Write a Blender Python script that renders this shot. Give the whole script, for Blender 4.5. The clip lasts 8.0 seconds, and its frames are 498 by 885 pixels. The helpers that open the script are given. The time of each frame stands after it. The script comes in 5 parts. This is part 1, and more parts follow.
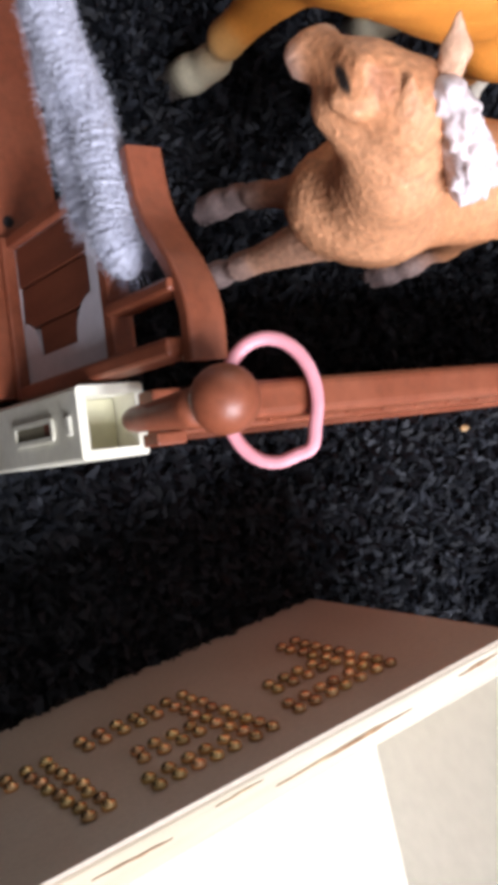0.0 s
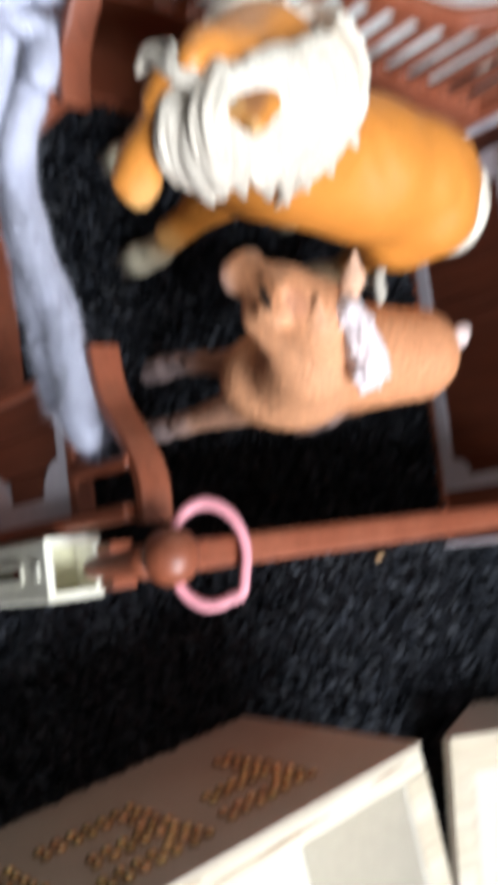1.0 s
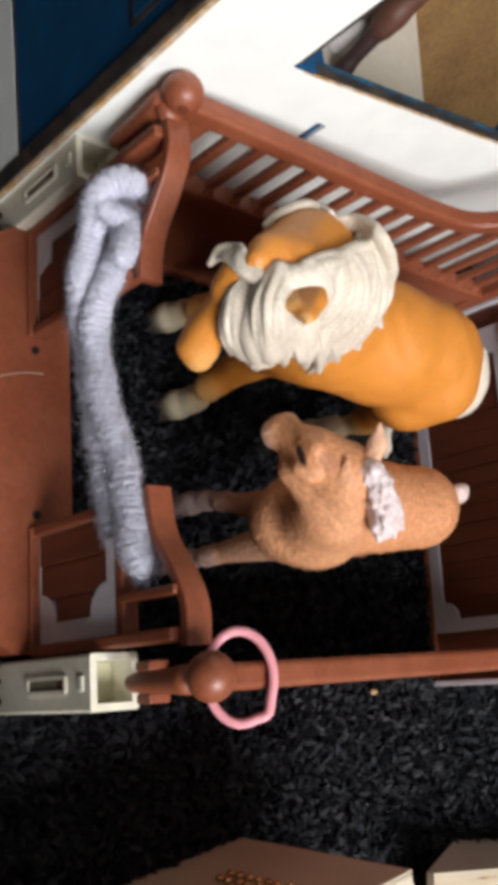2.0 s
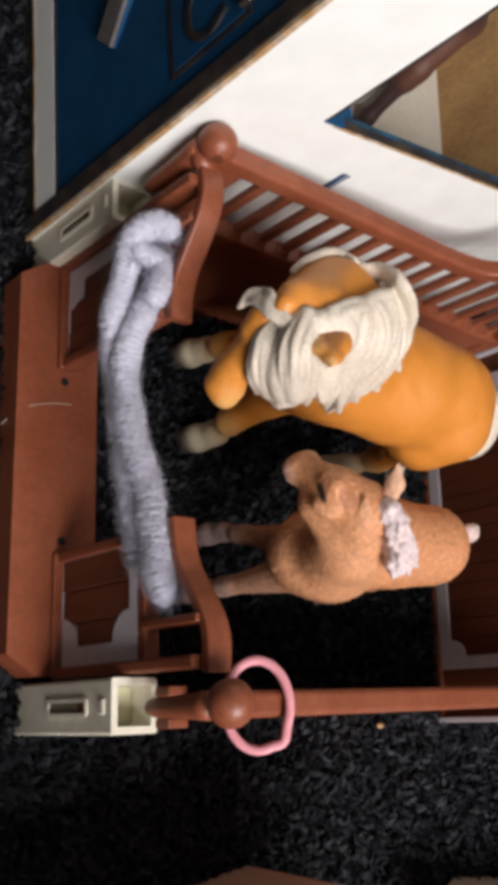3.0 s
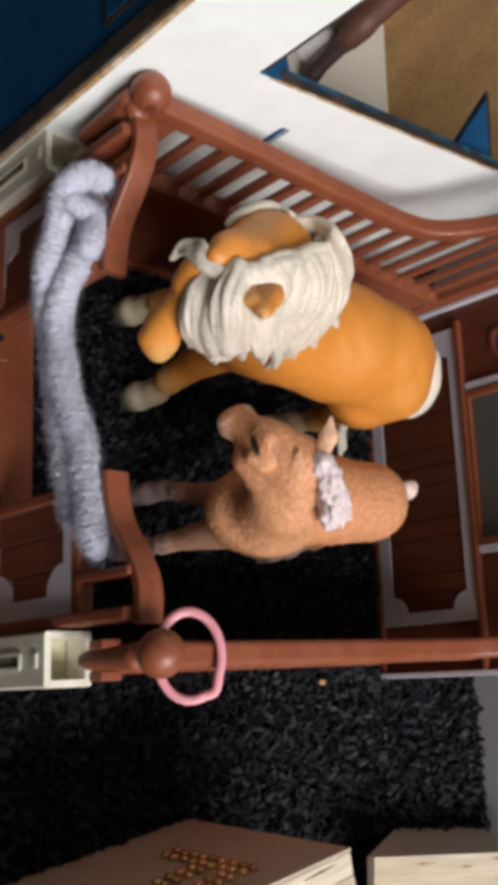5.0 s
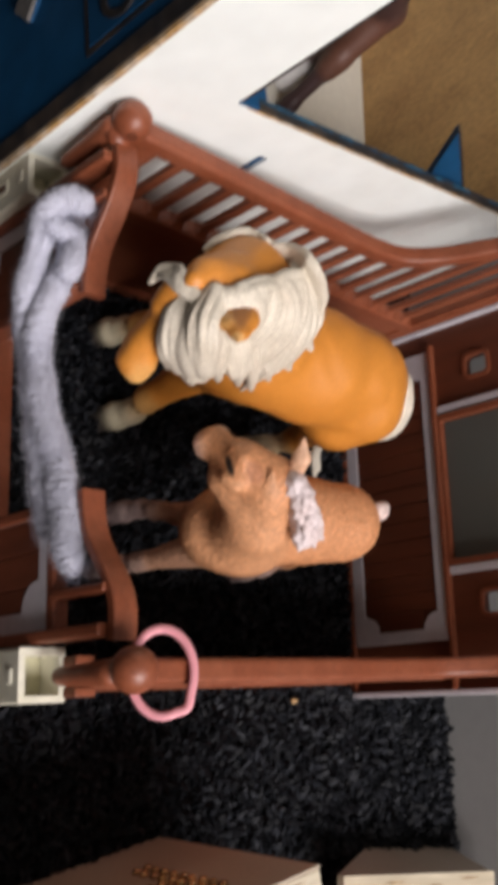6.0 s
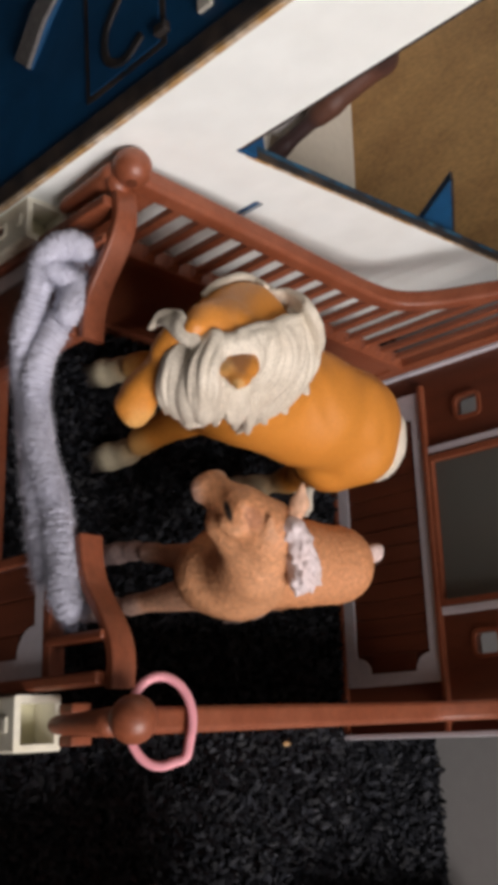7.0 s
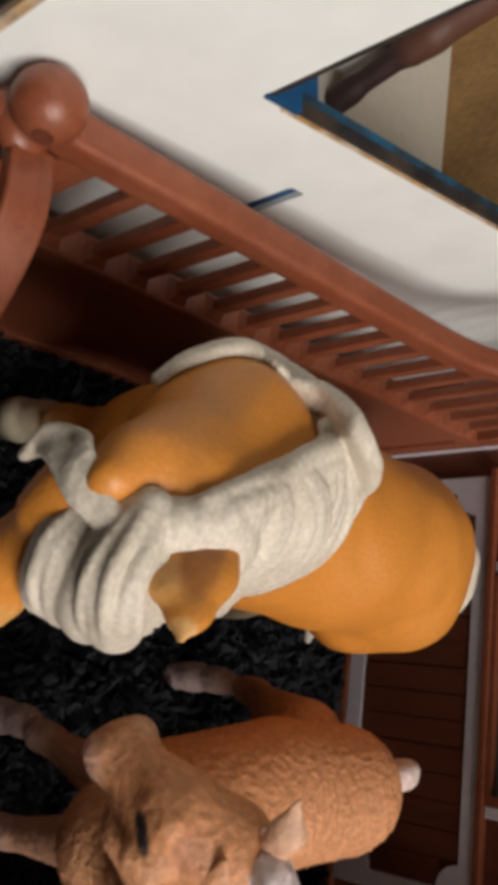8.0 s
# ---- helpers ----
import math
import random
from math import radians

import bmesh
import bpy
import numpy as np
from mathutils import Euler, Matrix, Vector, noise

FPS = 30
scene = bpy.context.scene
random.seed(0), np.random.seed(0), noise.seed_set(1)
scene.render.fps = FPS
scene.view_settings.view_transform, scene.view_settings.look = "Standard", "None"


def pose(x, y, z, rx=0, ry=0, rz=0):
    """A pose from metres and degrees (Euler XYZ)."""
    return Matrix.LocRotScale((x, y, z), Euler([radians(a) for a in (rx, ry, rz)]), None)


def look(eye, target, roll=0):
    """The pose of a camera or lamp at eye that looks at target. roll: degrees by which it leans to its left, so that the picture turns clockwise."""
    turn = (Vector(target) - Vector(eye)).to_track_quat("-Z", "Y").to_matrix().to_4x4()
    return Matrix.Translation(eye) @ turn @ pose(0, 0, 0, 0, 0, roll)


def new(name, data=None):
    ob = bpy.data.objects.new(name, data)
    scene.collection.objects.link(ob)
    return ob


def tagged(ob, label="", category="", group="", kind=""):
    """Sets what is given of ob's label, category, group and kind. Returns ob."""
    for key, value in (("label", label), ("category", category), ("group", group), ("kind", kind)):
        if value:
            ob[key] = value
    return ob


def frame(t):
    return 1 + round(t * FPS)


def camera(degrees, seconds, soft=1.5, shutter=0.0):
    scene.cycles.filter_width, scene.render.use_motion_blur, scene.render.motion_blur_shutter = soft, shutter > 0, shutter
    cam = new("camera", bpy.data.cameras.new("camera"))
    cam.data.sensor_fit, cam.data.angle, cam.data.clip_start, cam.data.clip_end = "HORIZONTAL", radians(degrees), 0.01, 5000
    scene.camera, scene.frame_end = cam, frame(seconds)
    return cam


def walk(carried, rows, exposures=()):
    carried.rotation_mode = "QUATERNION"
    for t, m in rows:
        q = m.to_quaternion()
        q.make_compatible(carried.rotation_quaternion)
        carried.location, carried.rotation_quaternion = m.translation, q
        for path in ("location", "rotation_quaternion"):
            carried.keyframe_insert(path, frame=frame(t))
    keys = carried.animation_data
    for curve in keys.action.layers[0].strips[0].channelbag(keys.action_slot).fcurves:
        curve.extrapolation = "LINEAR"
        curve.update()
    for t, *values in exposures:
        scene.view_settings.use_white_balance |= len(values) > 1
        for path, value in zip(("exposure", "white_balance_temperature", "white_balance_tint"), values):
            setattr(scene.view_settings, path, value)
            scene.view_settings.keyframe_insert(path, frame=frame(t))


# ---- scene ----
cam = camera(30.20, 8.0, soft=6.4, shutter=0.5)
# seconds, eye, target, roll
PATH = [
    (0, (0.1116, -0.1062, 0.2822), (0.1088, 0.0650, 0.0359), 82.26),
    (0.2, (0.1136, -0.1064, 0.2803), (0.1136, 0.0634, 0.0330), 82.55),
    (0.5, (0.1193, -0.0951, 0.2951), (0.1080, 0.0622, 0.0398), 76.66),
    (0.8, (0.1108, -0.1092, 0.3104), (0.1001, 0.0559, 0.0602), 77.33),
    (1, (0.1006, -0.1341, 0.3218), (0.0668, 0.0558, 0.0921), 74.94),
    (1.2, (0.0887, -0.1606, 0.3293), (0.0384, 0.0382, 0.1103), 75.01),
    (1.5, (0.0994, -0.1686, 0.3363), (0.0378, 0.0287, 0.1188), 73.23),
    (3, (0.1015, -0.1879, 0.3473), (0.0188, 0.0031, 0.1313), 70.80),
    (3.5, (0.1109, -0.1802, 0.3510), (0.0320, 0.0156, 0.1379), 71.44),
    (4, (0.1116, -0.1761, 0.3480), (0.0374, 0.0224, 0.1357), 71.73),
    (4.5, (0.1088, -0.1786, 0.3528), (0.0336, 0.0209, 0.1417), 71.96),
    (5.8, (0.1076, -0.1804, 0.3505), (0.0366, 0.0248, 0.1435), 74.94),
    (6, (0.1096, -0.1834, 0.3572), (0.0301, 0.0227, 0.1542), 73.05),
    (6.5, (0.1100, -0.1850, 0.3599), (0.0191, 0.0220, 0.1626), 71.16),
    (7, (0.1045, -0.1888, 0.3544), (0.0157, 0.0197, 0.1579), 71.92),
    (7.3, (0.0801, -0.1680, 0.3376), (-0.0057, 0.0392, 0.1383), 73.56),
    (7.5, (0.0435, -0.1326, 0.3054), (-0.0380, 0.0740, 0.1037), 75.31),
    (7.6, (0.0343, -0.1188, 0.2910), (-0.0450, 0.0877, 0.0883), 76.15),
    (7.7, (0.0236, -0.0944, 0.2791), (-0.0530, 0.1090, 0.0724), 78.38),
    (7.9, (-0.0007, -0.0821, 0.2650), (-0.0688, 0.1261, 0.0600), 82.01),
    (8, (-0.0010, -0.0784, 0.2595), (-0.0693, 0.1309, 0.0557), 82.96),
]
EXPOSURES = [(0.0, 0.48, 6300, 18), (0.8, 0.50, 6100, 11), (1.5, 0.20, 6600, 12), (3.0, -0.17, 7200, 20), (3.5, -0.18, 7250, 20), (4.5, -0.22, 6900, 16), (6.0, -0.25, 7200, 19), (6.5, -0.43, 7250, 21), (7.0, -0.46, 7300, 20), (7.5, -0.60, 7600, 18), (8.0, -0.60, 7500, 17)]
walk(cam, [(t, look(e, g, r)) for t, e, g, r in PATH], EXPOSURES)

# ---- world and light ----
world = bpy.data.worlds.new("sky")
scene.world = world
world.use_nodes = True
sky = world.node_tree.nodes.new("ShaderNodeTexSky")
sky.sky_type = "NISHITA"
sky.sun_disc = False
sky.sun_elevation, sky.sun_rotation = radians(40), radians(80)
bg = world.node_tree.nodes["Background"]
bg.inputs[1].default_value = 0.12
world.node_tree.links.new(sky.outputs[0], bg.inputs[0])

# daylight entering by the room's one window
WIN_Y0, WIN_Y1, WIN_Z0, WIN_Z1, WIN_X = -0.62, 0.33, 0.86, 2.06, 1.25
lamp = bpy.data.lights.new("window_light", "AREA")
lamp.shape, lamp.size, lamp.size_y = "RECTANGLE", WIN_Z1 - WIN_Z0 - 0.1, WIN_Y1 - WIN_Y0 - 0.1
lamp.energy, lamp.color = 63.0, (0.93, 0.96, 1.0)
lamp_ob = new("window_light", lamp)
lamp_ob.matrix_world = look((WIN_X - 0.02, (WIN_Y0 + WIN_Y1) / 2, (WIN_Z0 + WIN_Z1) / 2),
                            (0.2, (WIN_Y0 + WIN_Y1) / 2, (WIN_Z0 + WIN_Z1) / 2 - 0.35))


# ---- materials ----
def nodes_of(name):
    m = bpy.data.materials.new(name)
    m.use_nodes = True
    nt = m.node_tree
    return m, nt, nt.nodes["Principled BSDF"]


def surface(name, colour, rough=0.5, vary=0.15, grain=300.0, patch=25.0, bump=0.1, bump_dist=0.0004,
            spec=0.5, second=None, metal=0.0, attr=None, coat=0.0, stretch=(1, 1, 1), per_piece=0.0, sheen=0.0, rough_vary=0.12):
    """A procedural surface: base colour with grain, larger stains, relief and uneven gloss."""
    m, nt, b = nodes_of(name)
    N, L = nt.nodes.new, nt.links.new
    tc = N("ShaderNodeTexCoord")
    mp = N("ShaderNodeMapping")
    mp.inputs["Scale"].default_value = stretch
    L(tc.outputs["Object"], mp.inputs[0])
    fine, wide = N("ShaderNodeTexNoise"), N("ShaderNodeTexNoise")
    fine.inputs["Scale"].default_value, fine.inputs["Detail"].default_value = grain, 4
    wide.inputs["Scale"].default_value, wide.inputs["Detail"].default_value = patch, 3
    L(mp.outputs[0], fine.inputs["Vector"]), L(mp.outputs[0], wide.inputs["Vector"])
    if attr:
        base = N("ShaderNodeAttribute")
        base.attribute_name = attr
        base_out = base.outputs["Color"]
    else:
        base = N("ShaderNodeRGB")
        base.outputs[0].default_value = (*colour, 1)
        base_out = base.outputs[0]
    other = N("ShaderNodeMix")
    other.data_type = "RGBA"
    ramp = N("ShaderNodeMapRange")
    ramp.inputs[1].default_value, ramp.inputs[2].default_value = 0.42, 0.68
    L(wide.outputs["Fac"], ramp.inputs[0])
    scale = N("ShaderNodeMath")
    scale.operation = "MULTIPLY"
    scale.inputs[1].default_value = 1.0 if second else 0.0
    L(ramp.outputs[0], scale.inputs[0]), L(scale.outputs[0], other.inputs["Factor"])
    L(base_out, other.inputs["A"])
    other.inputs["B"].default_value = (*(second or colour), 1)
    val = N("ShaderNodeMapRange")
    val.inputs[1].default_value, val.inputs[2].default_value = 0.3, 0.7
    val.inputs[3].default_value, val.inputs[4].default_value = 1 - vary, 1 + vary
    L(fine.outputs["Fac"], val.inputs[0])
    hsv = N("ShaderNodeHueSaturation")
    L(other.outputs["Result"], hsv.inputs["Color"])
    if per_piece:
        info = N("ShaderNodeObjectInfo")
        pr = N("ShaderNodeMapRange")
        pr.inputs[3].default_value, pr.inputs[4].default_value = 1 - per_piece, 1 + per_piece
        L(info.outputs["Random"], pr.inputs[0])
        mul = N("ShaderNodeMath")
        mul.operation = "MULTIPLY"
        hue = N("ShaderNodeMapRange")
        hue.inputs[3].default_value, hue.inputs[4].default_value = 0.5 - 0.07 * per_piece, 0.5 + 0.04 * per_piece
        wn = N("ShaderNodeTexWhiteNoise")
        wn.noise_dimensions = "1D"
        L(info.outputs["Random"], wn.inputs["W"]), L(wn.outputs["Value"], hue.inputs[0]), L(hue.outputs[0], hsv.inputs["Hue"])
        L(pr.outputs[0], mul.inputs[0]), L(val.outputs[0], mul.inputs[1]), L(mul.outputs[0], hsv.inputs["Value"])
    else:
        L(val.outputs[0], hsv.inputs["Value"])
    L(hsv.outputs[0], b.inputs["Base Color"])
    rr = N("ShaderNodeMapRange")
    rr.inputs[3].default_value, rr.inputs[4].default_value = max(rough - rough_vary, 0.05), min(rough + rough_vary, 1)
    L(wide.outputs["Fac"], rr.inputs[0]), L(rr.outputs[0], b.inputs["Roughness"])
    b.inputs["Specular IOR Level"].default_value = spec
    b.inputs["Metallic"].default_value = metal
    b.inputs["Coat Weight"].default_value = coat
    b.inputs["Sheen Weight"].default_value = sheen
    if bump:
        bp = N("ShaderNodeBump")
        bp.inputs["Strength"].default_value, bp.inputs["Distance"].default_value = bump, bump_dist
        L(fine.outputs["Fac"], bp.inputs["Height"]), L(bp.outputs[0], b.inputs["Normal"])
    return m


BROWN = surface("brown_plastic", (0.222, 0.060, 0.027), 0.42, 0.13, 420, 45, 0.14, second=(0.262, 0.079, 0.038))
PLANK = surface("plank_plastic", (0.135, 0.036, 0.016), 0.45, 0.12, 500, 40, 0.2, second=(0.11, 0.029, 0.013), stretch=(4, 4, 0.6))
WHITE = surface("white_plastic", (0.60, 0.58, 0.62), 0.45, 0.05, 300, 30, 0.06)
CREAM = surface("cream_plastic", (0.76, 0.74, 0.62), 0.4, 0.06, 300, 40, 0.08, second=(0.70, 0.67, 0.52))
# cream plastic's tone in the slot's shade, put into the base colour
SLOT_SHADE = surface("shaded_slot", (0.20, 0.18, 0.12), 0.6, 0.1, 200, 60, 0.05)
OLIVE = surface("olive_plastic", (0.52, 0.50, 0.34), 0.5, 0.1, 200, 60, 0.05)
PINK = surface("pink_rubber", (0.74, 0.31, 0.35), 0.5, 0.06, 200, 60, 0.05)
BARN_WHITE = surface("white_painted_board", (0.87, 0.93, 0.905), 0.5, 0.03, 60, 14, 0.12, second=(0.83, 0.88, 0.845))
BARN_BLUE = surface("blue_painted_board", (0.003, 0.066, 0.162), 0.5, 0.12, 90, 18, 0.15, second=(0.003, 0.054, 0.134), spec=0.22)
EDGE_DARK = surface("dark_worn_edge", (0.018, 0.017, 0.018), 0.6, 0.4, 200, 60, 0.3, second=(0.05, 0.035, 0.025))
EDGE_BLUE = surface("worn_blue_edge", (0.010, 0.022, 0.036), 0.55, 0.3, 260, 90, 0.4, second=(0.002, 0.105, 0.190))
EDGE_TAN = surface("chipped_board_edge", (0.42, 0.25, 0.10), 0.75, 0.3, 220, 70, 0.3, second=(0.62, 0.55, 0.45))
HARDBOARD = surface("brown_hardboard", (0.46, 0.262, 0.098), 0.6, 0.20, 320, 22, 0.22, second=(0.35, 0.185, 0.066), stretch=(1.6, 1.6, 0.9))
INNER_WHITE = surface("white_paper_floor", (0.60, 0.57, 0.49), 0.7, 0.04, 200, 20, 0.1)
GREY_PAINT = surface("grey_paint", (0.30, 0.30, 0.292), 0.55, 0.03, 120, 6, 0.05)
# wall and ceiling paint kept dark to weaken the bounced light
WALL_PAINT = surface("room_wall_paint", (0.17, 0.155, 0.14), 0.8, 0.04, 150, 4, 0.1)
CEILING_PAINT = surface("ceiling_paint", (0.38, 0.37, 0.35), 0.85, 0.03, 150, 4, 0.1)
BOX_FACE = surface("taupe_board", (0.50, 0.42, 0.33), 0.7, 0.06, 700, 16, 0.18, second=(0.55, 0.475, 0.385))
PLY = surface("bare_plywood", (0.55, 0.47, 0.335), 0.7, 0.10, 160, 40, 0.2, second=(0.66, 0.60, 0.47), stretch=(2, 0.15, 6))
PLY_DARK = surface("brown_ply_layer", (0.30, 0.17, 0.08), 0.8, 0.25, 300, 60, 0.2, second=(0.50, 0.36, 0.20))
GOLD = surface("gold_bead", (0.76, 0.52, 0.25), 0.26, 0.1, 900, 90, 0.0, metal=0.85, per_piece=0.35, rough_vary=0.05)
CARPET_BASE = surface("rug_backing", (0.006, 0.007, 0.009), 0.95, 0.3, 300, 30, 0.4)
CHENILLE = surface("white_chenille", (0.52, 0.535, 0.63), 0.95, 0.05, 900, 60, 0.0, second=(0.48, 0.49, 0.575), sheen=0.3)
STRAP = surface("grey_felt_strap", (0.13, 0.125, 0.12), 0.9, 0.2, 500, 60, 0.3)
COAT = surface("painted_horse_coat", (0.6, 0.3, 0.06), 0.46, 0.08, 900, 60, 0.40, attr="paint", rough_vary=0.06)
FOAL_COAT = surface("painted_foal_coat", (0.6, 0.3, 0.06), 0.58, 0.20, 520, 60, 0.8, bump_dist=0.0009, attr="paint")
DARK_COAT = surface("dark_horse_coat", (0.06, 0.03, 0.026), 0.55, 0.1, 500, 60, 0.1, attr="paint")
HAIR = surface("painted_hair", (0.64, 0.585, 0.485), 0.62, 0.14, 900, 80, 0.5, second=(0.56, 0.50, 0.405))
FOAL_HAIR = surface("pale_foal_hair", (0.66, 0.57, 0.57), 0.7, 0.12, 700, 80, 0.4, second=(0.60, 0.49, 0.47))

# pile: dark blades with their own tint and sheen
PILE, nt_, b_ = nodes_of("rug_pile")
geo = nt_.nodes.new("ShaderNodeNewGeometry")
cr = nt_.nodes.new("ShaderNodeValToRGB")
cr.color_ramp.elements[0].position = 0.4
cr.color_ramp.elements[0].color = (0.0045, 0.0055, 0.0075, 1)
cr.color_ramp.elements[1].color = (0.024, 0.027, 0.034, 1)
nt_.links.new(geo.outputs["Random Per Island"], cr.inputs[0])
nt_.links.new(cr.outputs[0], b_.inputs["Base Color"])
b_.inputs["Roughness"].default_value = 0.58
b_.inputs["Specular IOR Level"].default_value = 0.19

# translucent window sheet of the toy wall
PANE, nt_, b_ = nodes_of("smoky_sheet")
b_.inputs["Base Color"].default_value = (0.15, 0.155, 0.14, 1)
b_.inputs["Roughness"].default_value = 0.22
b_.inputs["Transmission Weight"].default_value = 0.35
b_.inputs["IOR"].default_value = 1.3

GLASS, nt_, b_ = nodes_of("window_glass")
b_.inputs["Roughness"].default_value = 0.02
b_.inputs["Transmission Weight"].default_value = 1.0
b_.inputs["IOR"].default_value = 1.45


# ---- builders ----
def mesh_of(name, bm, *mats, smooth=False):
    me = bpy.data.meshes.new(name)
    bm.normal_update()
    bm.to_mesh(me)
    bm.free()
    for m in mats:
        me.materials.append(m)
    if smooth:
        me.polygons.foreach_set("use_smooth", [True] * len(me.polygons))
    return me


def part(name, bm, material, parent, label="", smooth=False):
    ob = new(name, mesh_of(name, bm, material, smooth=smooth))
    ob.parent = parent
    if label:
        ob["label"] = label
    return ob


def thing(name, place, label, category, group="", kind=""):
    ob = new(name)
    ob.empty_display_size = 0.01
    ob.matrix_world = place
    bpy.context.view_layer.update()
    return tagged(ob, label, category, group, kind)


def single(name, bm, material, label, category, group="", kind="", smooth=False):
    return tagged(new(name, mesh_of(name, bm, material, smooth=smooth)), label, category, group, kind)


def box(x0, x1, y0, y1, z0, z1, bevel=0.0, bm=None, segments=2):
    own = bmesh.new()
    bmesh.ops.create_cube(own, size=1, matrix=Matrix.LocRotScale(
        ((x0 + x1) / 2, (y0 + y1) / 2, (z0 + z1) / 2), None, (abs(x1 - x0), abs(y1 - y0), abs(z1 - z0))))
    if bevel:
        bmesh.ops.bevel(own, geom=own.edges[:], offset=bevel, segments=segments, profile=0.5, affect="EDGES")
    return merge(bm, own)


def merge(bm, own):
    if bm is None:
        return own
    me = bpy.data.meshes.new("tmp")
    own.to_mesh(me)
    own.free()
    bm.from_mesh(me)
    bpy.data.meshes.remove(me)
    return bm


def sweep(points, profile, up=(0, 0, 1), closed=False, scales=None, bm=None):
    """A ring of profile points (across, upward) carried along points."""
    bm = bm or bmesh.new()
    pts = [Vector(p) for p in points]
    n, rings = len(pts), []
    for i, p in enumerate(pts):
        a = pts[(i - 1) % n] if closed or i else pts[0]
        b = pts[(i + 1) % n] if closed or i < n - 1 else pts[-1]
        d = (b - a).normalized()
        side = d.cross(Vector(up)).normalized()
        over = side.cross(d)
        s = scales[i] if scales else 1.0
        rings.append([bm.verts.new(p + side * u * s + over * v * s) for u, v in profile])
    m = len(profile)
    for i in range(n if closed else n - 1):
        r, q = rings[i], rings[(i + 1) % n]
        for j in range(m):
            bm.faces.new((r[j], r[(j + 1) % m], q[(j + 1) % m], q[j]))
    if not closed:
        bm.faces.new(rings[0][::-1]), bm.faces.new(rings[-1])
    bmesh.ops.recalc_face_normals(bm, faces=bm.faces[:])
    return bm


def rounded(w, h, r, n=3):
    """A rounded rectangle as a profile."""
    out = []
    for cx, cy, a0 in ((w / 2 - r, h / 2 - r, 0), (-w / 2 + r, h / 2 - r, 90), (-w / 2 + r, -h / 2 + r, 180), (w / 2 - r, -h / 2 + r, 270)):
        out += [(cx + r * math.cos(radians(a0 + 90 * k / n)), cy + r * math.sin(radians(a0 + 90 * k / n))) for k in range(n + 1)]
    return out


def circle(r, n=12):
    return [(r * math.cos(2 * math.pi * k / n), r * math.sin(2 * math.pi * k / n)) for k in range(n)]


def smooth_line(points, n=8):
    """A smooth line through the points."""
    p = [Vector(q) for q in points]
    p = [2 * p[0] - p[1]] + p + [2 * p[-1] - p[-2]]
    out = []
    for i in range(1, len(p) - 2):
        a, b, c, d = p[i - 1:i + 3]
        for k in range(n):
            t = k / n
            out.append(0.5 * (2 * b + (c - a) * t + (2 * a - 5 * b + 4 * c - d) * t * t + (3 * b - a - 3 * c + d) * t ** 3))
    return out + [p[-2]]


def lathe(profile, centre, n=20, bm=None):
    """A turned form about an upright axis: (radius, height) pairs."""
    bm = bm or bmesh.new()
    rings = [[bm.verts.new((centre[0] + r * math.cos(2 * math.pi * k / n), centre[1] + r * math.sin(2 * math.pi * k / n), centre[2] + z))
              for k in range(n)] for r, z in profile]
    for a, b in zip(rings, rings[1:]):
        for k in range(n):
            bm.faces.new((a[k], a[(k + 1) % n], b[(k + 1) % n], b[k]))
    bm.faces.new(rings[0][::-1]), bm.faces.new(rings[-1])
    return bm


def plate(outline, z0, z1, holes=(), to_world=None, bevel=0.0):
    """A flat piece cut to an outline of (u, v), with openings through it, thick from z0 to z1."""
    bm = bmesh.new()
    loops = [outline, *holes]
    edges = []
    for lp in loops:
        vs = [bm.verts.new((u, v, z0)) for u, v in lp]
        edges += [bm.edges.new((vs[i], vs[(i + 1) % len(vs)])) for i in range(len(vs))]
    bmesh.ops.triangle_fill(bm, use_beauty=True, use_dissolve=False, edges=edges)
    # openings: drop faces inside them
    def inside(pt, lp):
        c = False
        for i in range(len(lp)):
            (x1, y1), (x2, y2) = lp[i], lp[i - 1]
            if (y1 > pt[1]) != (y2 > pt[1]) and pt[0] < (x2 - x1) * (pt[1] - y1) / (y2 - y1) + x1:
                c = not c
        return c
    gone = [f for f in bm.faces if any(inside(f.calc_center_median().xy, h) for h in holes) or not inside(f.calc_center_median().xy, outline)]
    bmesh.ops.delete(bm, geom=gone, context="FACES_ONLY")
    ext = bmesh.ops.extrude_face_region(bm, geom=bm.faces[:])
    bmesh.ops.translate(bm, verts=[v for v in ext["geom"] if isinstance(v, bmesh.types.BMVert)], vec=(0, 0, z1 - z0))
    bmesh.ops.recalc_face_normals(bm, faces=bm.faces[:])
    if to_world is not None:
        bmesh.ops.transform(bm, matrix=to_world, verts=bm.verts[:])
    return bm


def rect(u0, u1, v0, v1, r=0.0, n=4):
    if not r:
        return [(u0, v0), (u1, v0), (u1, v1), (u0, v1)]
    return [(u + (u0 + u1) / 2, v + (v0 + v1) / 2) for u, v in rounded(u1 - u0, v1 - v0, r, n)]


def notched(u0, u1, v0, v1, r, corners=(1, 1, 1, 1), n=6):
    """A rectangle whose corners are scooped out by quarter circles (lower left, lower right, upper right, upper left)."""
    out = []
    for (cx, cy, a0), on in zip(((u0, v0, 90), (u1, v0, 180), (u1, v1, 270), (u0, v1, 360)), corners):
        if on:
            out += [(cx + r * math.cos(radians(a0 - 90 * k / n)), cy + r * math.sin(radians(a0 - 90 * k / n))) for k in range(n + 1)]
        else:
            out.append((cx, cy))
    return out


# a plate drawn in (x, z) that faces the -y side
FACING = Matrix(((1, 0, 0, 0), (0, 0, -1, 0), (0, 1, 0, 0), (0, 0, 0, 1)))
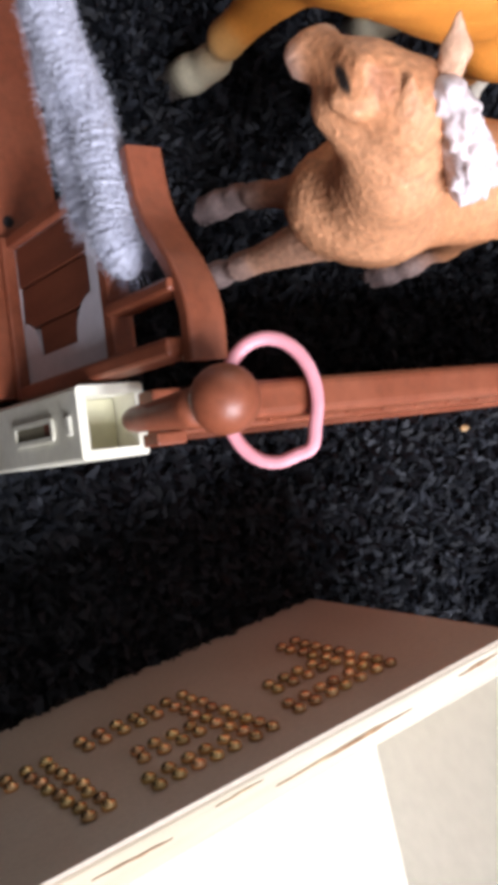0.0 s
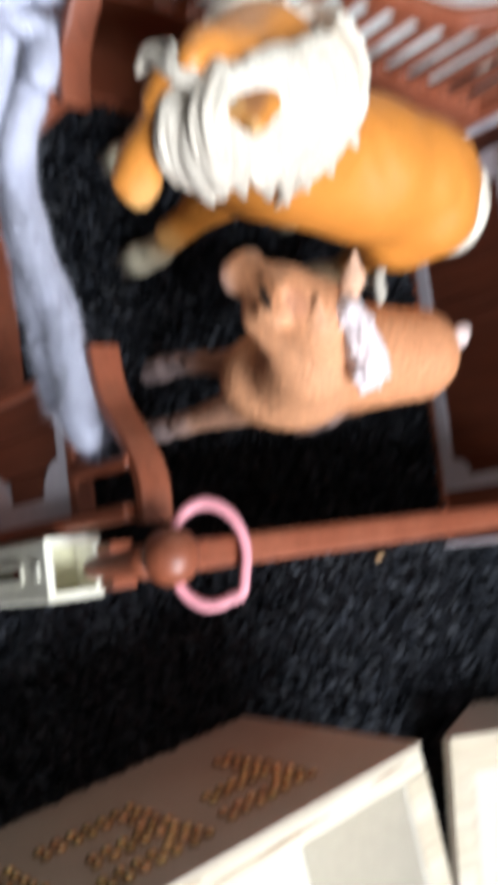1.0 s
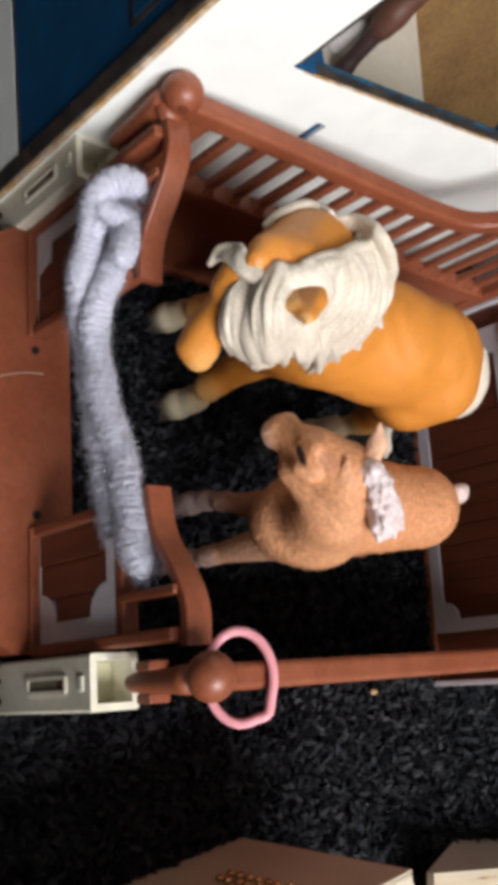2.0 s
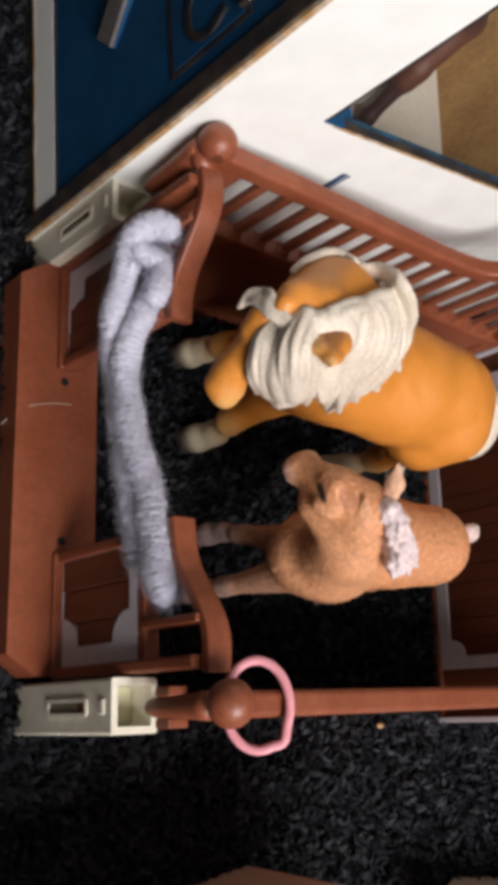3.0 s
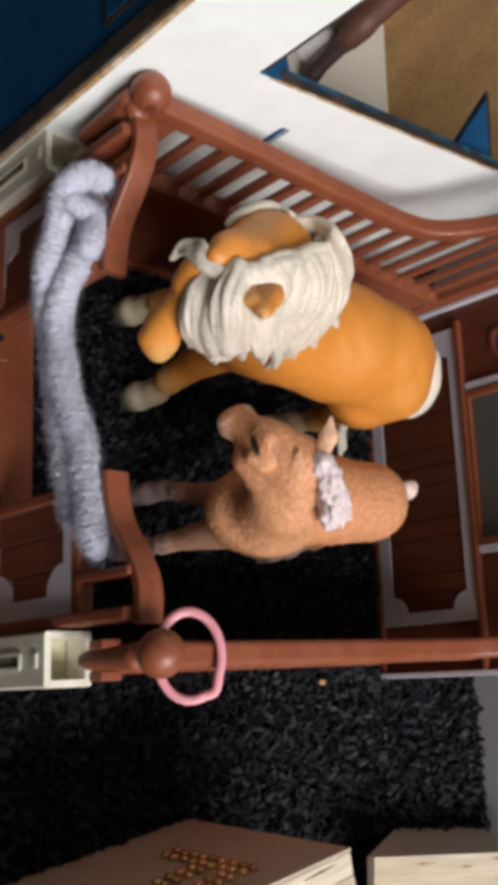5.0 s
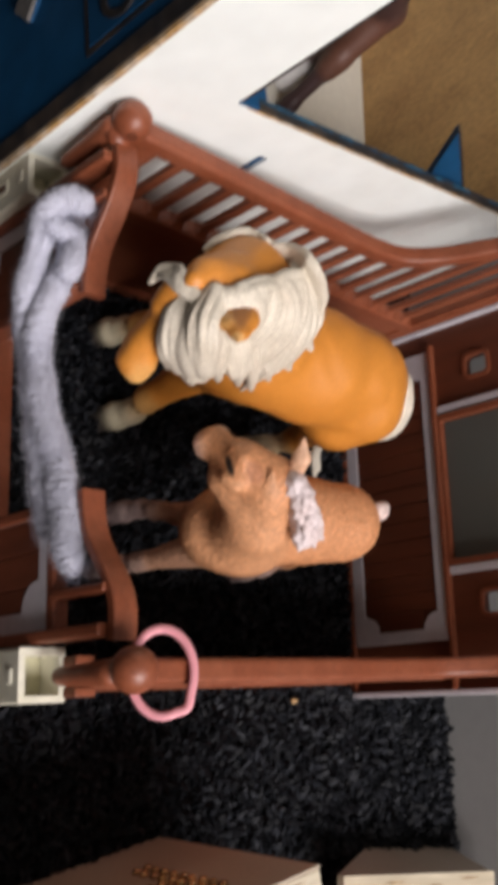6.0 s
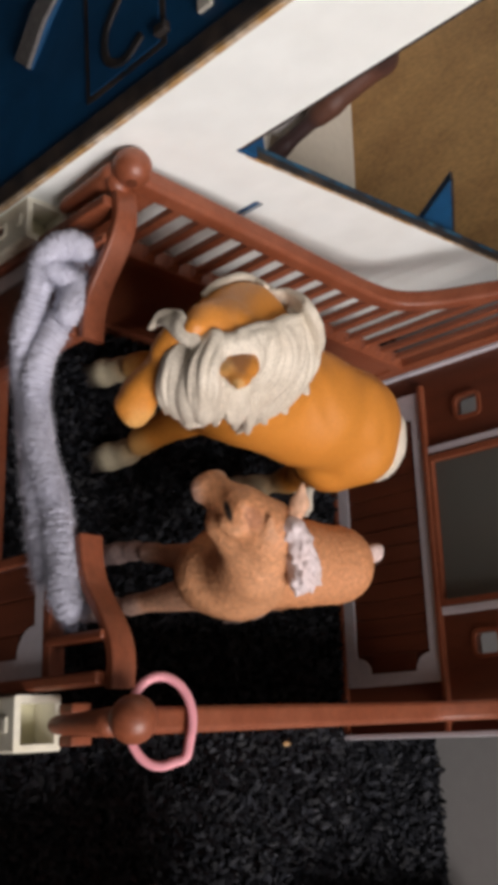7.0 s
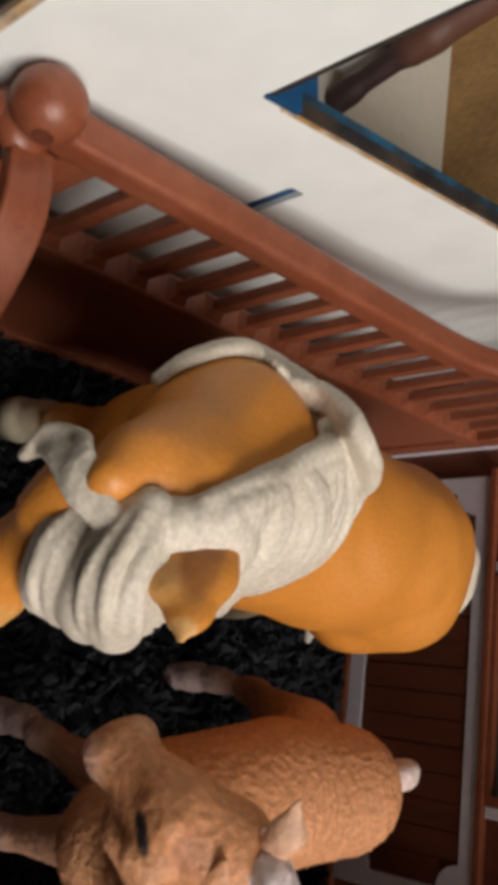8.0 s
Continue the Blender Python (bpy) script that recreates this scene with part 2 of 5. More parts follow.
# a plate drawn in (y, z) that faces the +x side
SIDE = Matrix(((0, 0, 1, 0), (1, 0, 0, 0), (0, 1, 0, 0), (0, 0, 0, 1)))


# ---- room ----
# closing walls and ceiling are unseen and added to shape the light
ROOM_X0, ROOM_X1, ROOM_Y0, ROOM_Y1, ROOM_Z = -1.5, WIN_X + 0.02, -1.9, 0.36, 2.3
single("floor", box(ROOM_X0, ROOM_X1, ROOM_Y0, ROOM_Y1, -0.05, -0.001), CARPET_BASE, "dark backing of a shaggy charcoal rug", "rug", kind="structure")
single("ceiling", box(ROOM_X0, ROOM_X1, ROOM_Y0, ROOM_Y1, ROOM_Z, ROOM_Z + 0.1), CEILING_PAINT, "unseen grey ceiling of the room", "ceiling", kind="structure")
single("wall_north", box(ROOM_X0, ROOM_X1, ROOM_Y1, ROOM_Y1 + 0.1, -0.05, ROOM_Z), WALL_PAINT, "dark-toned room wall behind the toys", "wall", kind="structure")
single("wall_south", box(ROOM_X0, ROOM_X1, ROOM_Y0 - 0.1, ROOM_Y0, -0.05, ROOM_Z), WALL_PAINT, "unseen dark-toned room wall", "wall", kind="structure")
single("wall_west", box(ROOM_X0 - 0.1, ROOM_X0, ROOM_Y0 - 0.1, ROOM_Y1 + 0.1, -0.05, ROOM_Z), WALL_PAINT, "unseen dark-toned room wall", "wall", kind="structure")
WALL_EAST = Matrix.Translation((ROOM_X1, 0, 0)) @ SIDE
single("wall_east", plate(rect(ROOM_Y0 - 0.1, ROOM_Y1 + 0.1, -0.05, ROOM_Z), 0, 0.1, [rect(WIN_Y0, WIN_Y1, WIN_Z0, WIN_Z1)], WALL_EAST),
       WALL_PAINT, "unseen dark-toned room wall with a window opening", "wall", kind="structure")
window_1 = thing("window_1", pose(ROOM_X1, 0, 0), "plain daylight window of the room", "window", kind="structure")
part("window_frame", plate(rect(WIN_Y0, WIN_Y1, WIN_Z0, WIN_Z1), 0.03, 0.08, [rect(WIN_Y0 + 0.05, WIN_Y1 - 0.05, WIN_Z0 + 0.05, WIN_Z1 - 0.05)], SIDE), CEILING_PAINT, window_1)
pane = part("pane", box(0.05, 0.056, WIN_Y0 + 0.05, WIN_Y1 - 0.05, WIN_Z0 + 0.05, WIN_Z1 - 0.05), GLASS, window_1)
pane.visible_shadow = False
single("baseboard", box(-0.6, ROOM_X1 - 0.002, 0.3490, 0.3595, 0.0, 0.13, 0.002), GREY_PAINT, "plain grey painted skirting board at the rug's edge", "baseboard", kind="structure")


# ---- rug pile ----
def pile(x0, x1, y0, y1, count, seed):
    """Loose shaggy blades, bent and lying every way."""
    rng = np.random.default_rng(seed)
    n = count
    base = np.stack([rng.uniform(x0, x1, n), rng.uniform(y0, y1, n), np.full(n, -0.001)], 1)
    turn = rng.uniform(0, 2 * np.pi, n)
    lean = np.clip(rng.normal(52, 20, n), 5, 86) * np.pi / 180
    length = rng.uniform(0.0055, 0.0105, n)
    width = rng.uniform(0.0006, 0.0016, n)
    along = np.stack([np.cos(turn), np.sin(turn), np.zeros(n)], 1)
    side = np.stack([-np.sin(turn), np.cos(turn), rng.uniform(-0.7, 0.7, n)], 1)
    verts = []
    for f, bend in ((0.0, 0.55), (0.35, 0.75), (0.7, 1.0), (1.0, 1.2)):
        a = lean * bend
        c = base + along * (length * f * np.sin(a))[:, None]
        c[:, 2] += length * f * np.maximum(np.cos(a), 0.08)
        w = width * (0.7, 1.0, 1.0, 0.45)[(0.0, 0.35, 0.7, 1.0).index(f)]
        verts += [c - side * w[:, None], c + side * w[:, None]]
    v = np.stack(verts, 1).reshape(-1, 3)
    o = (np.arange(n) * 8)[:, None]
    quads = np.concatenate([o + np.array(q) for q in ((0, 1, 3, 2), (2, 3, 5, 4), (4, 5, 7, 6))], 0)
    me = bpy.data.meshes.new("rug_pile")
    me.from_pydata(v.tolist(), [], quads.tolist())
    me.polygons.foreach_set("use_smooth", [True] * len(me.polygons))
    me.materials.append(PILE)
    return me


tagged(new("rug_pile", pile(-0.34, 0.5, -0.16, 0.348, 165000, 5)), "shaggy charcoal black rug with glossy flat fibres", "rug", kind="stuff")
tagged(new("rug_pile", pile(-0.7, 0.75, -0.6, -0.16, 40000, 6)), "shaggy charcoal black rug with glossy flat fibres", "rug", kind="stuff")

# ---- toy stall: side fences ----
BALL_R = 0.0076


def side_fence(s, label, ball_z):
    """One side of the stall: solid lower panel, turned bars, a handrail that sweeps up to the back, a ball-topped post."""
    x = -0.0984 if s < 0 else 0.1006
    f = thing("stall_fence", pose(x, 0, 0), label, "toy fence", "stall side fences")
    part("lower_panel", box(-0.0025, 0.0025, 0.018, 0.25, 0.004, 0.068, 0.001), BROWN, f)
    part("bottom_rail", box(-0.0045, 0.0045, 0.012, 0.25, 0.0, 0.008, 0.0012), BROWN, f)
    part("middle_rail", box(-0.0045, 0.0045, 0.012, 0.246, 0.066, 0.074, 0.0012), BROWN, f)
    # handrail
    line = smooth_line([(0, 0.004, 0.1155), (0, 0.06, 0.116), (0, 0.12, 0.1155), (0, 0.155, 0.116), (0, 0.174, 0.1205), (0, 0.188, 0.134),
                        (0, 0.197, 0.151), (0, 0.206, 0.166), (0, 0.220, 0.177), (0, 0.252, 0.180)], 6)
    part("handrail", sweep(line, rounded(0.0088, 0.0085, 0.002), up=(1, 0, 0)), BROWN, f)
    heights = [(p.y, p.z) for p in line]
    y = 0.0205
    while y < 0.243:
        top = float(np.interp(y, [h[0] for h in heights], [h[1] for h in heights])) - 0.003
        bar = box(-0.0018, 0.0018, y - 0.0022, y + 0.0022, 0.072, top, 0.0006)
        # little wedge foot
        vs = [bar.verts.new(c) for c in ((-0.0042, y - 0.004, 0.073), (0.0042, y - 0.004, 0.073), (0.0042, y + 0.004, 0.073), (-0.0042, y + 0.004, 0.073), (0, y, 0.080))]
        for a, b in ((0, 1), (1, 2), (2, 3), (3, 0)):
            bar.faces.new((vs[a], vs[b], vs[4]))
        part("bar", bar, BROWN, f)
        y += 0.0143
    # front post: rod, collar and ball
    part("post", lathe([(0.0004, 0.0788), (0.0018, 0.0792), (0.0027, 0.0804), (0.0032, 0.0830), (0.0036, 0.0930), (0.0041, 0.1030), (0.0046, 0.1090), (0.0046, 0.1140)], (0, 0, 0), 14), BROWN, f, smooth=True)
    ball = bmesh.new()
    bmesh.ops.create_uvsphere(ball, u_segments=24, v_segments=16, radius=BALL_R, matrix=Matrix.Translation((-0.0004, 0.0030 if s < 0 else 0.0004, ball_z)))
    part("ball_finial", ball, BROWN, f, "rounded ball finial", smooth=True)
    # moulding hole, a flat disc in the dark of its shade, and seam under the ball
    if s < 0:
        spot = lathe([(0.0021, 0.0), (0.0021, 0.0003)], (0, 0, 0), 14)
        aim = Vector((0.93, -0.10, 0.10)).normalized()
        bmesh.ops.transform(spot, matrix=Matrix.Translation(Vector((-0.0004, 0.0030, ball_z)) + aim * (BALL_R - 0.00020)) @ aim.to_track_quat("Z", "Y").to_matrix().to_4x4(), verts=spot.verts[:])
        part("ball_hole", spot, PLANK, f, "dark moulding hole in the ball")
        part("neck", lathe([(0.0040, 0.1085), (0.0056, 0.1105), (0.0056, 0.1130), (0.0030, 0.1150)], (0.0030, 0.0022, 0.0010), 16), BROWN, f, smooth=True)
    for a in (-1, 1):
        part("tab", box(a * 0.0037, a * 0.0070, 0.0050, 0.0135, 0.0755, 0.0835, 0.0006), BROWN, f)
    part("stile", box(-0.004, 0.004, 0.0115, 0.0185, 0.0, 0.114, 0.001), BROWN, f)
    part("stile", box(-0.004, 0.004, 0.243, 0.2525, 0.0, 0.181, 0.001), BROWN, f)
    return f


side_fence(-1, "brown plastic stall fence with bars beside the painted board", 0.1195)
side_fence(1, "brown plastic stall fence with bars and a pink ring on it", 0.122)


def corner_socket(s):
    """Hollow cream corner post with a slot in its face."""
    k = thing("corner_socket", pose(0.0997 if s > 0 else -0.0968, 0.0, 0), "hollow cream plastic corner socket on the rug", "toy connector", "stall corner sockets")
    h, w = 0.0705 if s > 0 else 0.0682, 0.0095
    part("shell", plate(rect(-w, w, -w, w, 0.001, 2), 0.0, h, [rect(-w + 0.0026, w - 0.0026, -w + 0.0026, w - 0.0026)]), CREAM, k)
    part("bottom", box(-w + 0.0028, w - 0.0028, -w + 0.0028, w - 0.0028, h - 0.014, h - 0.012), OLIVE, k, "olive bottom inside the hollow socket")
    part("peg_end", box(-0.0022, 0.0022, -w + 0.0028, -w + 0.0052, h - 0.0118, h - 0.0108, 0.0003), PLANK, k)
    # raised rim of the slot, and a flat strip coloured like its shaded recess
    rim = plate(rect(-0.0031, 0.0031, 0.0270, h - 0.0150, 0.0012, 2), 0, 0.0010, [rect(-0.0018, 0.0018, 0.0290, h - 0.0165)], Matrix.Translation((0, -w + 0.0002, 0)) @ FACING)
    part("slot_rim", rim, CREAM, k)
    part("slot", box(-0.0017, 0.0017, -w - 0.0002, -w + 0.001, 0.0291, h - 0.0215), SLOT_SHADE, k, "slot with its shade in the colour")
    part("slot_end", box(-0.0016, 0.0016, -w - 0.0003, -w + 0.001, h - 0.0215, h - 0.0167), PLANK, k, "brown peg end in the slot")
    part("tab", box(-0.0026, 0.0026, -w - 0.0008, -w + 0.001, h - 0.0072, h - 0.0040, 0.0005), CREAM, k)
    return k


corner_socket(1)
corner_socket(-1)

# ---- toy stall: front ----
front = thing("stall_gate", pose(0, 0, 0), "brown plastic stall front with low doorway and white framed panels", "toy gate")
PLATE_Z = 0.018
part("threshold", plate([(-0.079, -0.0225), (0.079, -0.0225), (0.0875, -0.0105), (0.0875, 0.0155), (-0.0875, 0.0155), (-0.0875, -0.0105)], 0.0, PLATE_Z), BROWN, front, "flat brown threshold plate")
for s in (-1, 1):
    # no hole is cut: a black disc gives the shade inside it
    hole = lathe([(0.0017, 0.0), (0.0017, 0.0006)], (0.0343 * s, -0.0005, PLATE_Z - 0.0001), 12)
    part("peg_hole", hole, CARPET_BASE, front)


def wing(s):
    X = lambda a: a * s
    # body behind the panel
    part("wing_body", box(X(0.0425), X(0.0860), 0.0015, 0.0045, PLATE_Z, 0.0770, 0.0006), BROWN, front)
    part("wing_stile", box(X(0.0846), X(0.0890), -0.004, 0.0055, PLATE_Z, 0.1085 if s > 0 else 0.1115, 0.001), BROWN, front)
    part("wing_stile", box(X(0.0395), X(0.0435), -0.003, 0.0055, PLATE_Z, 0.0835, 0.0008), BROWN, front)
    part("wing_sill", box(X(0.0395), X(0.0885), -0.0045, 0.0055, PLATE_Z, 0.0206, 0.0008), BROWN, front)
    part("wing_rail", box(X(0.0435), X(0.0850), -0.0009, 0.0055, 0.0732, 0.0778, 0.0006), BROWN, front)
    # white frame with scooped corners on its outer side
    flip = Matrix.Translation((0, 0.0015, 0)) @ FACING @ Matrix.Diagonal((s, 1, 1, 1))
    inner = notched(0.0437, 0.0772, 0.0212, 0.0681, 0.0112, (0, 1, 1, 0))
    bm = plate(rect(0.0436, 0.0844, 0.0208, 0.0730), 0, 0.0022, [inner], flip)
    bmesh.ops.recalc_face_normals(bm, faces=bm.faces[:])
    part("white_frame", bm, WHITE, front, "white plastic frame with scooped corners")
    for k, (a, b) in enumerate(((0.0437, 0.0556), (0.0560, 0.0682), (0.0686, 0.0772))):
        z0, z1 = ((0.0213, 0.0680), (0.0213, 0.0680), (0.0318, 0.0575))[k]
        part("plank", box(X(a), X(b), -0.0001 - 0.0012 * (2 - k) * 0.3, 0.0016, z0, z1, 0.0004), PLANK, front)
    # openings above the panel, and the sweeping top rail
    part("wing_post", box(X(0.0712), X(0.0744), -0.002, 0.0055, 0.0770, 0.1085, 0.0008), BROWN, front)
    part("wing_post", box(X(0.0395), X(0.0432), -0.002, 0.0055, 0.082, 0.0900, 0.0008), BROWN, front)
    x0, x1, z0, z1 = (0.0373, 0.0904, 0.0925, 0.1108) if s > 0 else (0.0377, 0.0923, 0.0925, 0.1130)
    bend = [(x0 + (x1 - x0) * u, z0 + (z1 - z0) * v) for u, v in ((0, 0), (0.2, 0.07), (0.34, 0.22), (0.46, 0.46), (0.58, 0.72), (0.70, 0.915), (0.82, 1.0), (1.0, 0.97))]
    part("top_rail", sweep(smooth_line([(X(a), 0.0045, z) for a, z in bend], 6), rounded(0.0042, 0.0100, 0.001), up=(0, 1, 0)), BROWN, front)


wing(1)
wing(-1)

# ---- toy stall: back wall ----
BACK = Matrix.Translation((0, 0.2613, 0)) @ Matrix.Rotation(radians(-1.6), 4, "Z")
back = thing("stall_back_wall", BACK, "dark brown plastic stable wall with white frames and window", "toy wall")
BX0, BX1, BZ = -0.0965, 0.1105, 0.196
holes = [rect(-0.0393, 0.0410, 0.0765, 0.172), rect(-0.0735, -0.0625, 0.0955, 0.1085, 0.002, 3), rect(0.0605, 0.0715, 0.0935, 0.1065, 0.002, 3)]
part("wall_panel", plate(rect(BX0, BX1, 0.0, BZ), -0.004, 0.0, holes, FACING), PLANK, back)
part("base_strip", box(BX0, BX1, -0.003, 0.0, 0.0, 0.0055, 0.0006), BROWN, back)
part("middle_rail", box(BX0 + 0.009, BX1, -0.0042, 0.0, 0.0712, 0.0745, 0.0007), BROWN, back)
inner = notched(-0.0775, 0.0775, 0.0135, 0.0645, 0.0095)
part("white_frame", plate(rect(-0.0842, 0.0842, 0.0062, 0.0708), 0.0, 0.0022, [inner], FACING), WHITE, back, "white plastic frame with scooped corners")
n_pl = 15
for k in range(n_pl):
    a = -0.0775 + 0.155 * k / n_pl
    b = a + 0.155 / n_pl - 0.0004
    cut = 0.0095 if k in (0, n_pl - 1) else 0.0
    part("plank", box(a, b, -0.0012 - 0.0003 * (k % 3 == 1), 0.0002, 0.0137 + cut, 0.0643 - cut, 0.0003), PLANK, back)
for a, b in ((-0.0485, -0.0440), (0.0445, 0.0490)):
    part("white_strip", box(a, b, -0.0026, 0.0, 0.0746, BZ - 0.008, 0.0005), WHITE, back, "white plastic strip")
part("window_frame", plate(rect(-0.0428, 0.0443, 0.0746, 0.178), 0.0, 0.0034, [rect(-0.0393, 0.0410, 0.0768, 0.172, 0.001, 2)], FACING), BROWN, back)
part("window_pane", box(-0.0392, 0.0409, 0.0012, 0.0022, 0.0766, 0.1719), PANE, back, "dull smoky window sheet")
for h in holes[1:]:
    us, vs = [p[0] for p in h], [p[1] for p in h]
    part("hole_rim", plate(rect(min(us) - 0.0022, max(us) + 0.0022, min(vs) - 0.0022, max(vs) + 0.0022, 0.004, 4), 0.0, 0.0016, [h], FACING), BROWN, back)
part("side_edge", box(BX0 - 0.0022, BX0, -0.004, 0.004, 0.0, BZ, 0.0004), WHITE, back, "white edge strip")
part("side_edge", box(BX1, BX1 + 0.0028, -0.004, 0.004, 0.0, BZ, 0.0004), WHITE, back, "white edge strip")
part("cap", box(BX0, BX1, -0.004, 0.005, BZ, BZ + 0.006, 0.001), BROWN, back)


# ---- painted board barn beside the stall ----
BARN = Matrix.Translation((-0.1048, -0.0124, 0)) @ Matrix.Rotation(radians(7.3), 4, "Z")
barn = thing("toy_barn", BARN, "painted wooden toy barn, white side with window, blue front", "toy barn")
T, LEN, HGT, WID = 0.0036, 0.302, 0.36, 0.30
CUT_Y, CUT_Z = 0.0500, 0.1420
opening = (CUT_Y, LEN - 0.03, CUT_Z, 0.33)
win = rect(*opening)
slot = rect(0.0878, 0.0934, 0.096, 0.1165, 0.001, 2)


def hoop(y0, y1, z0, z1, inset, out, x0, x1):
    """A square hoop lining an opening."""
    return plate(rect(y0 - out, y1 + out, z0 - out, z1 + out), x0, x1, [rect(y0 + inset, y1 - inset, z0 + inset, z1 - inset)], SIDE)


part("side_board", plate(rect(0, LEN, 0, HGT), -T, 0, [win, slot], SIDE), BARN_WHITE, barn, "white painted side board with a window cut in it")
part("opening_edge", hoop(*opening, 0.0012, -0.0001, -0.0027, 0.0003), EDGE_DARK, barn, "dark chipped edge")
part("opening_lining", hoop(*opening, 0.0015, -0.0001, -T - 0.0010, -0.0027), EDGE_BLUE, barn, "blue painted worn edge of the opening")
part("inner_ledge", box(-0.0150, -T - 0.0005, CUT_Y - 0.003, CUT_Y + 0.016, CUT_Z - 0.010, CUT_Z + 0.0012, 0.0004), BARN_BLUE, barn)
part("corner_paint", box(-T - 0.0014, 0.0006, CUT_Y - 0.0002, CUT_Y + 0.010, CUT_Z - 0.0002, CUT_Z + 0.0017, 0.0003), BARN_BLUE, barn, "blue paint at the opening's corner")
part("chipped_rim", box(0.0, 0.0005, CUT_Y + 0.006, LEN - 0.032, CUT_Z - 0.0012, CUT_Z - 0.0002), EDGE_TAN, barn, "chipped tan rim of the opening")
part("slot_lining", plate(slot, -T - 0.0004, -0.0016, (), SIDE), BARN_BLUE, barn)
part("inner_lining", box(-T - 0.0045, -T - 0.0014, T, CUT_Y + 0.0055, 0.046, HGT), BARN_BLUE, barn)
part("corner_edge", box(-0.0012, 0.0009, -0.0012, 0.0012, 0.0, HGT, 0.0003), EDGE_TAN, barn, "worn chipped corner edge")
part("corner_edge", box(-0.0085, -0.0012, -0.0016, -0.0002, 0.0, HGT, 0.0003), EDGE_DARK, barn, "dark corner edge")
FRONT_TURN = Matrix.Translation((-0.0085, 0, 0)) @ Matrix.Rotation(radians(-5.0), 4, "Z") @ Matrix.Translation((0.0085, 0, 0))


def front_part(name, bm, mat, label=""):
    """A piece of the barn's front, which stands a little out of square."""
    bmesh.ops.transform(bm, matrix=FRONT_TURN, verts=bm.verts[:])
    return part(name, bm, mat, barn, label)


front_part("front_board", box(-WID, -0.0085, 0.0, T, 0.0315, HGT), BARN_BLUE, "blue painted front board")
front_part("plinth", box(-WID, -0.0085, -0.001, T, 0.0135, 0.0300), BARN_WHITE, "white painted plinth")
front_part("plinth_edge", box(-WID, -0.0085, -0.0008, T, 0.0300, 0.0315), EDGE_DARK)
front_part("plinth_rim", box(-WID, -0.0085, -0.0012, T, 0.0118, 0.0135), EDGE_TAN, "bare tan lower rim")
front_part("base_strip", box(-WID, -0.0085, 0.0005, T, 0.0, 0.0118), EDGE_DARK)
part("back_board", plate([(-T - 0.0005, 0.2630), (-WID, 0.3160), (-WID, 0.3220), (-T - 0.0005, 0.2690)], 0.0, HGT), HARDBOARD, barn, "bare brown hardboard back")
part("far_board", box(-WID - T, -WID - 0.0003, 0.0335, 0.322, 0.0, HGT), BARN_WHITE, barn)
part("floor_board", box(-WID + T, -T, 0.0335, 0.3200, 0.039, 0.045), INNER_WHITE, barn, "white inner floor")
part("bracket", plate([(0.2050, 0.1250), (0.2478, 0.1224), (0.1723, 0.1668)], -0.0165, -0.0125, (), SIDE), BARN_BLUE, barn, "blue triangular bracket")
part("bracket_edge", plate([(0.2478, 0.1224), (0.2500, 0.1224), (0.1738, 0.1674), (0.1723, 0.1668)], -0.0166, -0.0122, (), SIDE), EDGE_DARK, barn, "dark bracket edge")
# small framed hatch with a curl on the front, and a strap
front_part("hatch_gap", plate(rect(-0.0730, -0.0160, 0.1143, 0.1592), 0.0, 0.0006, [rect(-0.0690, -0.0195, 0.1180, 0.1555)], FACING), EDGE_DARK, "dark gap round the hatch")
front_part("hatch", plate(rect(-0.0702, -0.0184, 0.1170, 0.1565), 0.0, 0.0010, (), FACING), BARN_BLUE, "small blue hatch")
curl = smooth_line([(-0.026, -0.0014, 0.148), (-0.0215, -0.0014, 0.138), (-0.0265, -0.0014, 0.1285), (-0.038, -0.0014, 0.1275), (-0.047, -0.0014, 0.134), (-0.0555, -0.0014, 0.142), (-0.064, -0.0014, 0.138)], 8)
front_part("curl", sweep(curl, rounded(0.0034, 0.0012, 0.0004, 2), up=(0, 1, 0)), EDGE_DARK, "dark painted curl")
front_part("latch", box(-0.0225, -0.0185, -0.004, -0.001, 0.1565, 0.1625, 0.0006), EDGE_DARK)
front_part("strap", sweep([(-0.0545, -0.004, 0.0765), (-0.0680, -0.0055, 0.0905), (-0.0820, -0.004, 0.1060)], rounded(0.0135, 0.0018, 0.0006, 2), up=(0, 1, 0)), STRAP, "grey felt strap")
front_part("strap_backing", sweep([(-0.0575, -0.0012, 0.0735), (-0.0710, -0.0016, 0.0875), (-0.0850, -0.0012, 0.1030)], rounded(0.0135, 0.0030, 0.0006, 2), up=(0, 1, 0)), BARN_BLUE, "blue edge under the strap")
front_part("pale_tab", box(-0.022, -0.017, -0.0016, 0.0005, 0.176, 0.182, 0.0004), INNER_WHITE, "pale painted tab")

# ---- wooden boxes on the rug ----
BOX = Matrix.Translation((0.1736, 0.1083, 0)) @ Matrix.Rotation(radians(7.37), 4, "Z")
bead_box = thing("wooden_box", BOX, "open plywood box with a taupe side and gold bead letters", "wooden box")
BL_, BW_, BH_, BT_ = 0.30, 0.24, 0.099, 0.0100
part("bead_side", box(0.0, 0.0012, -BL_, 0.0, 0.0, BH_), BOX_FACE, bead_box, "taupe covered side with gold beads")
part("side_wall", box(0.0012, BT_, -BL_, 0.0, 0.0, BH_, 0.0009), PLY, bead_box)
part("side_wall", box(BW_ - BT_, BW_, -BL_, 0.0, 0.0, BH_, 0.0004), PLY, bead_box)
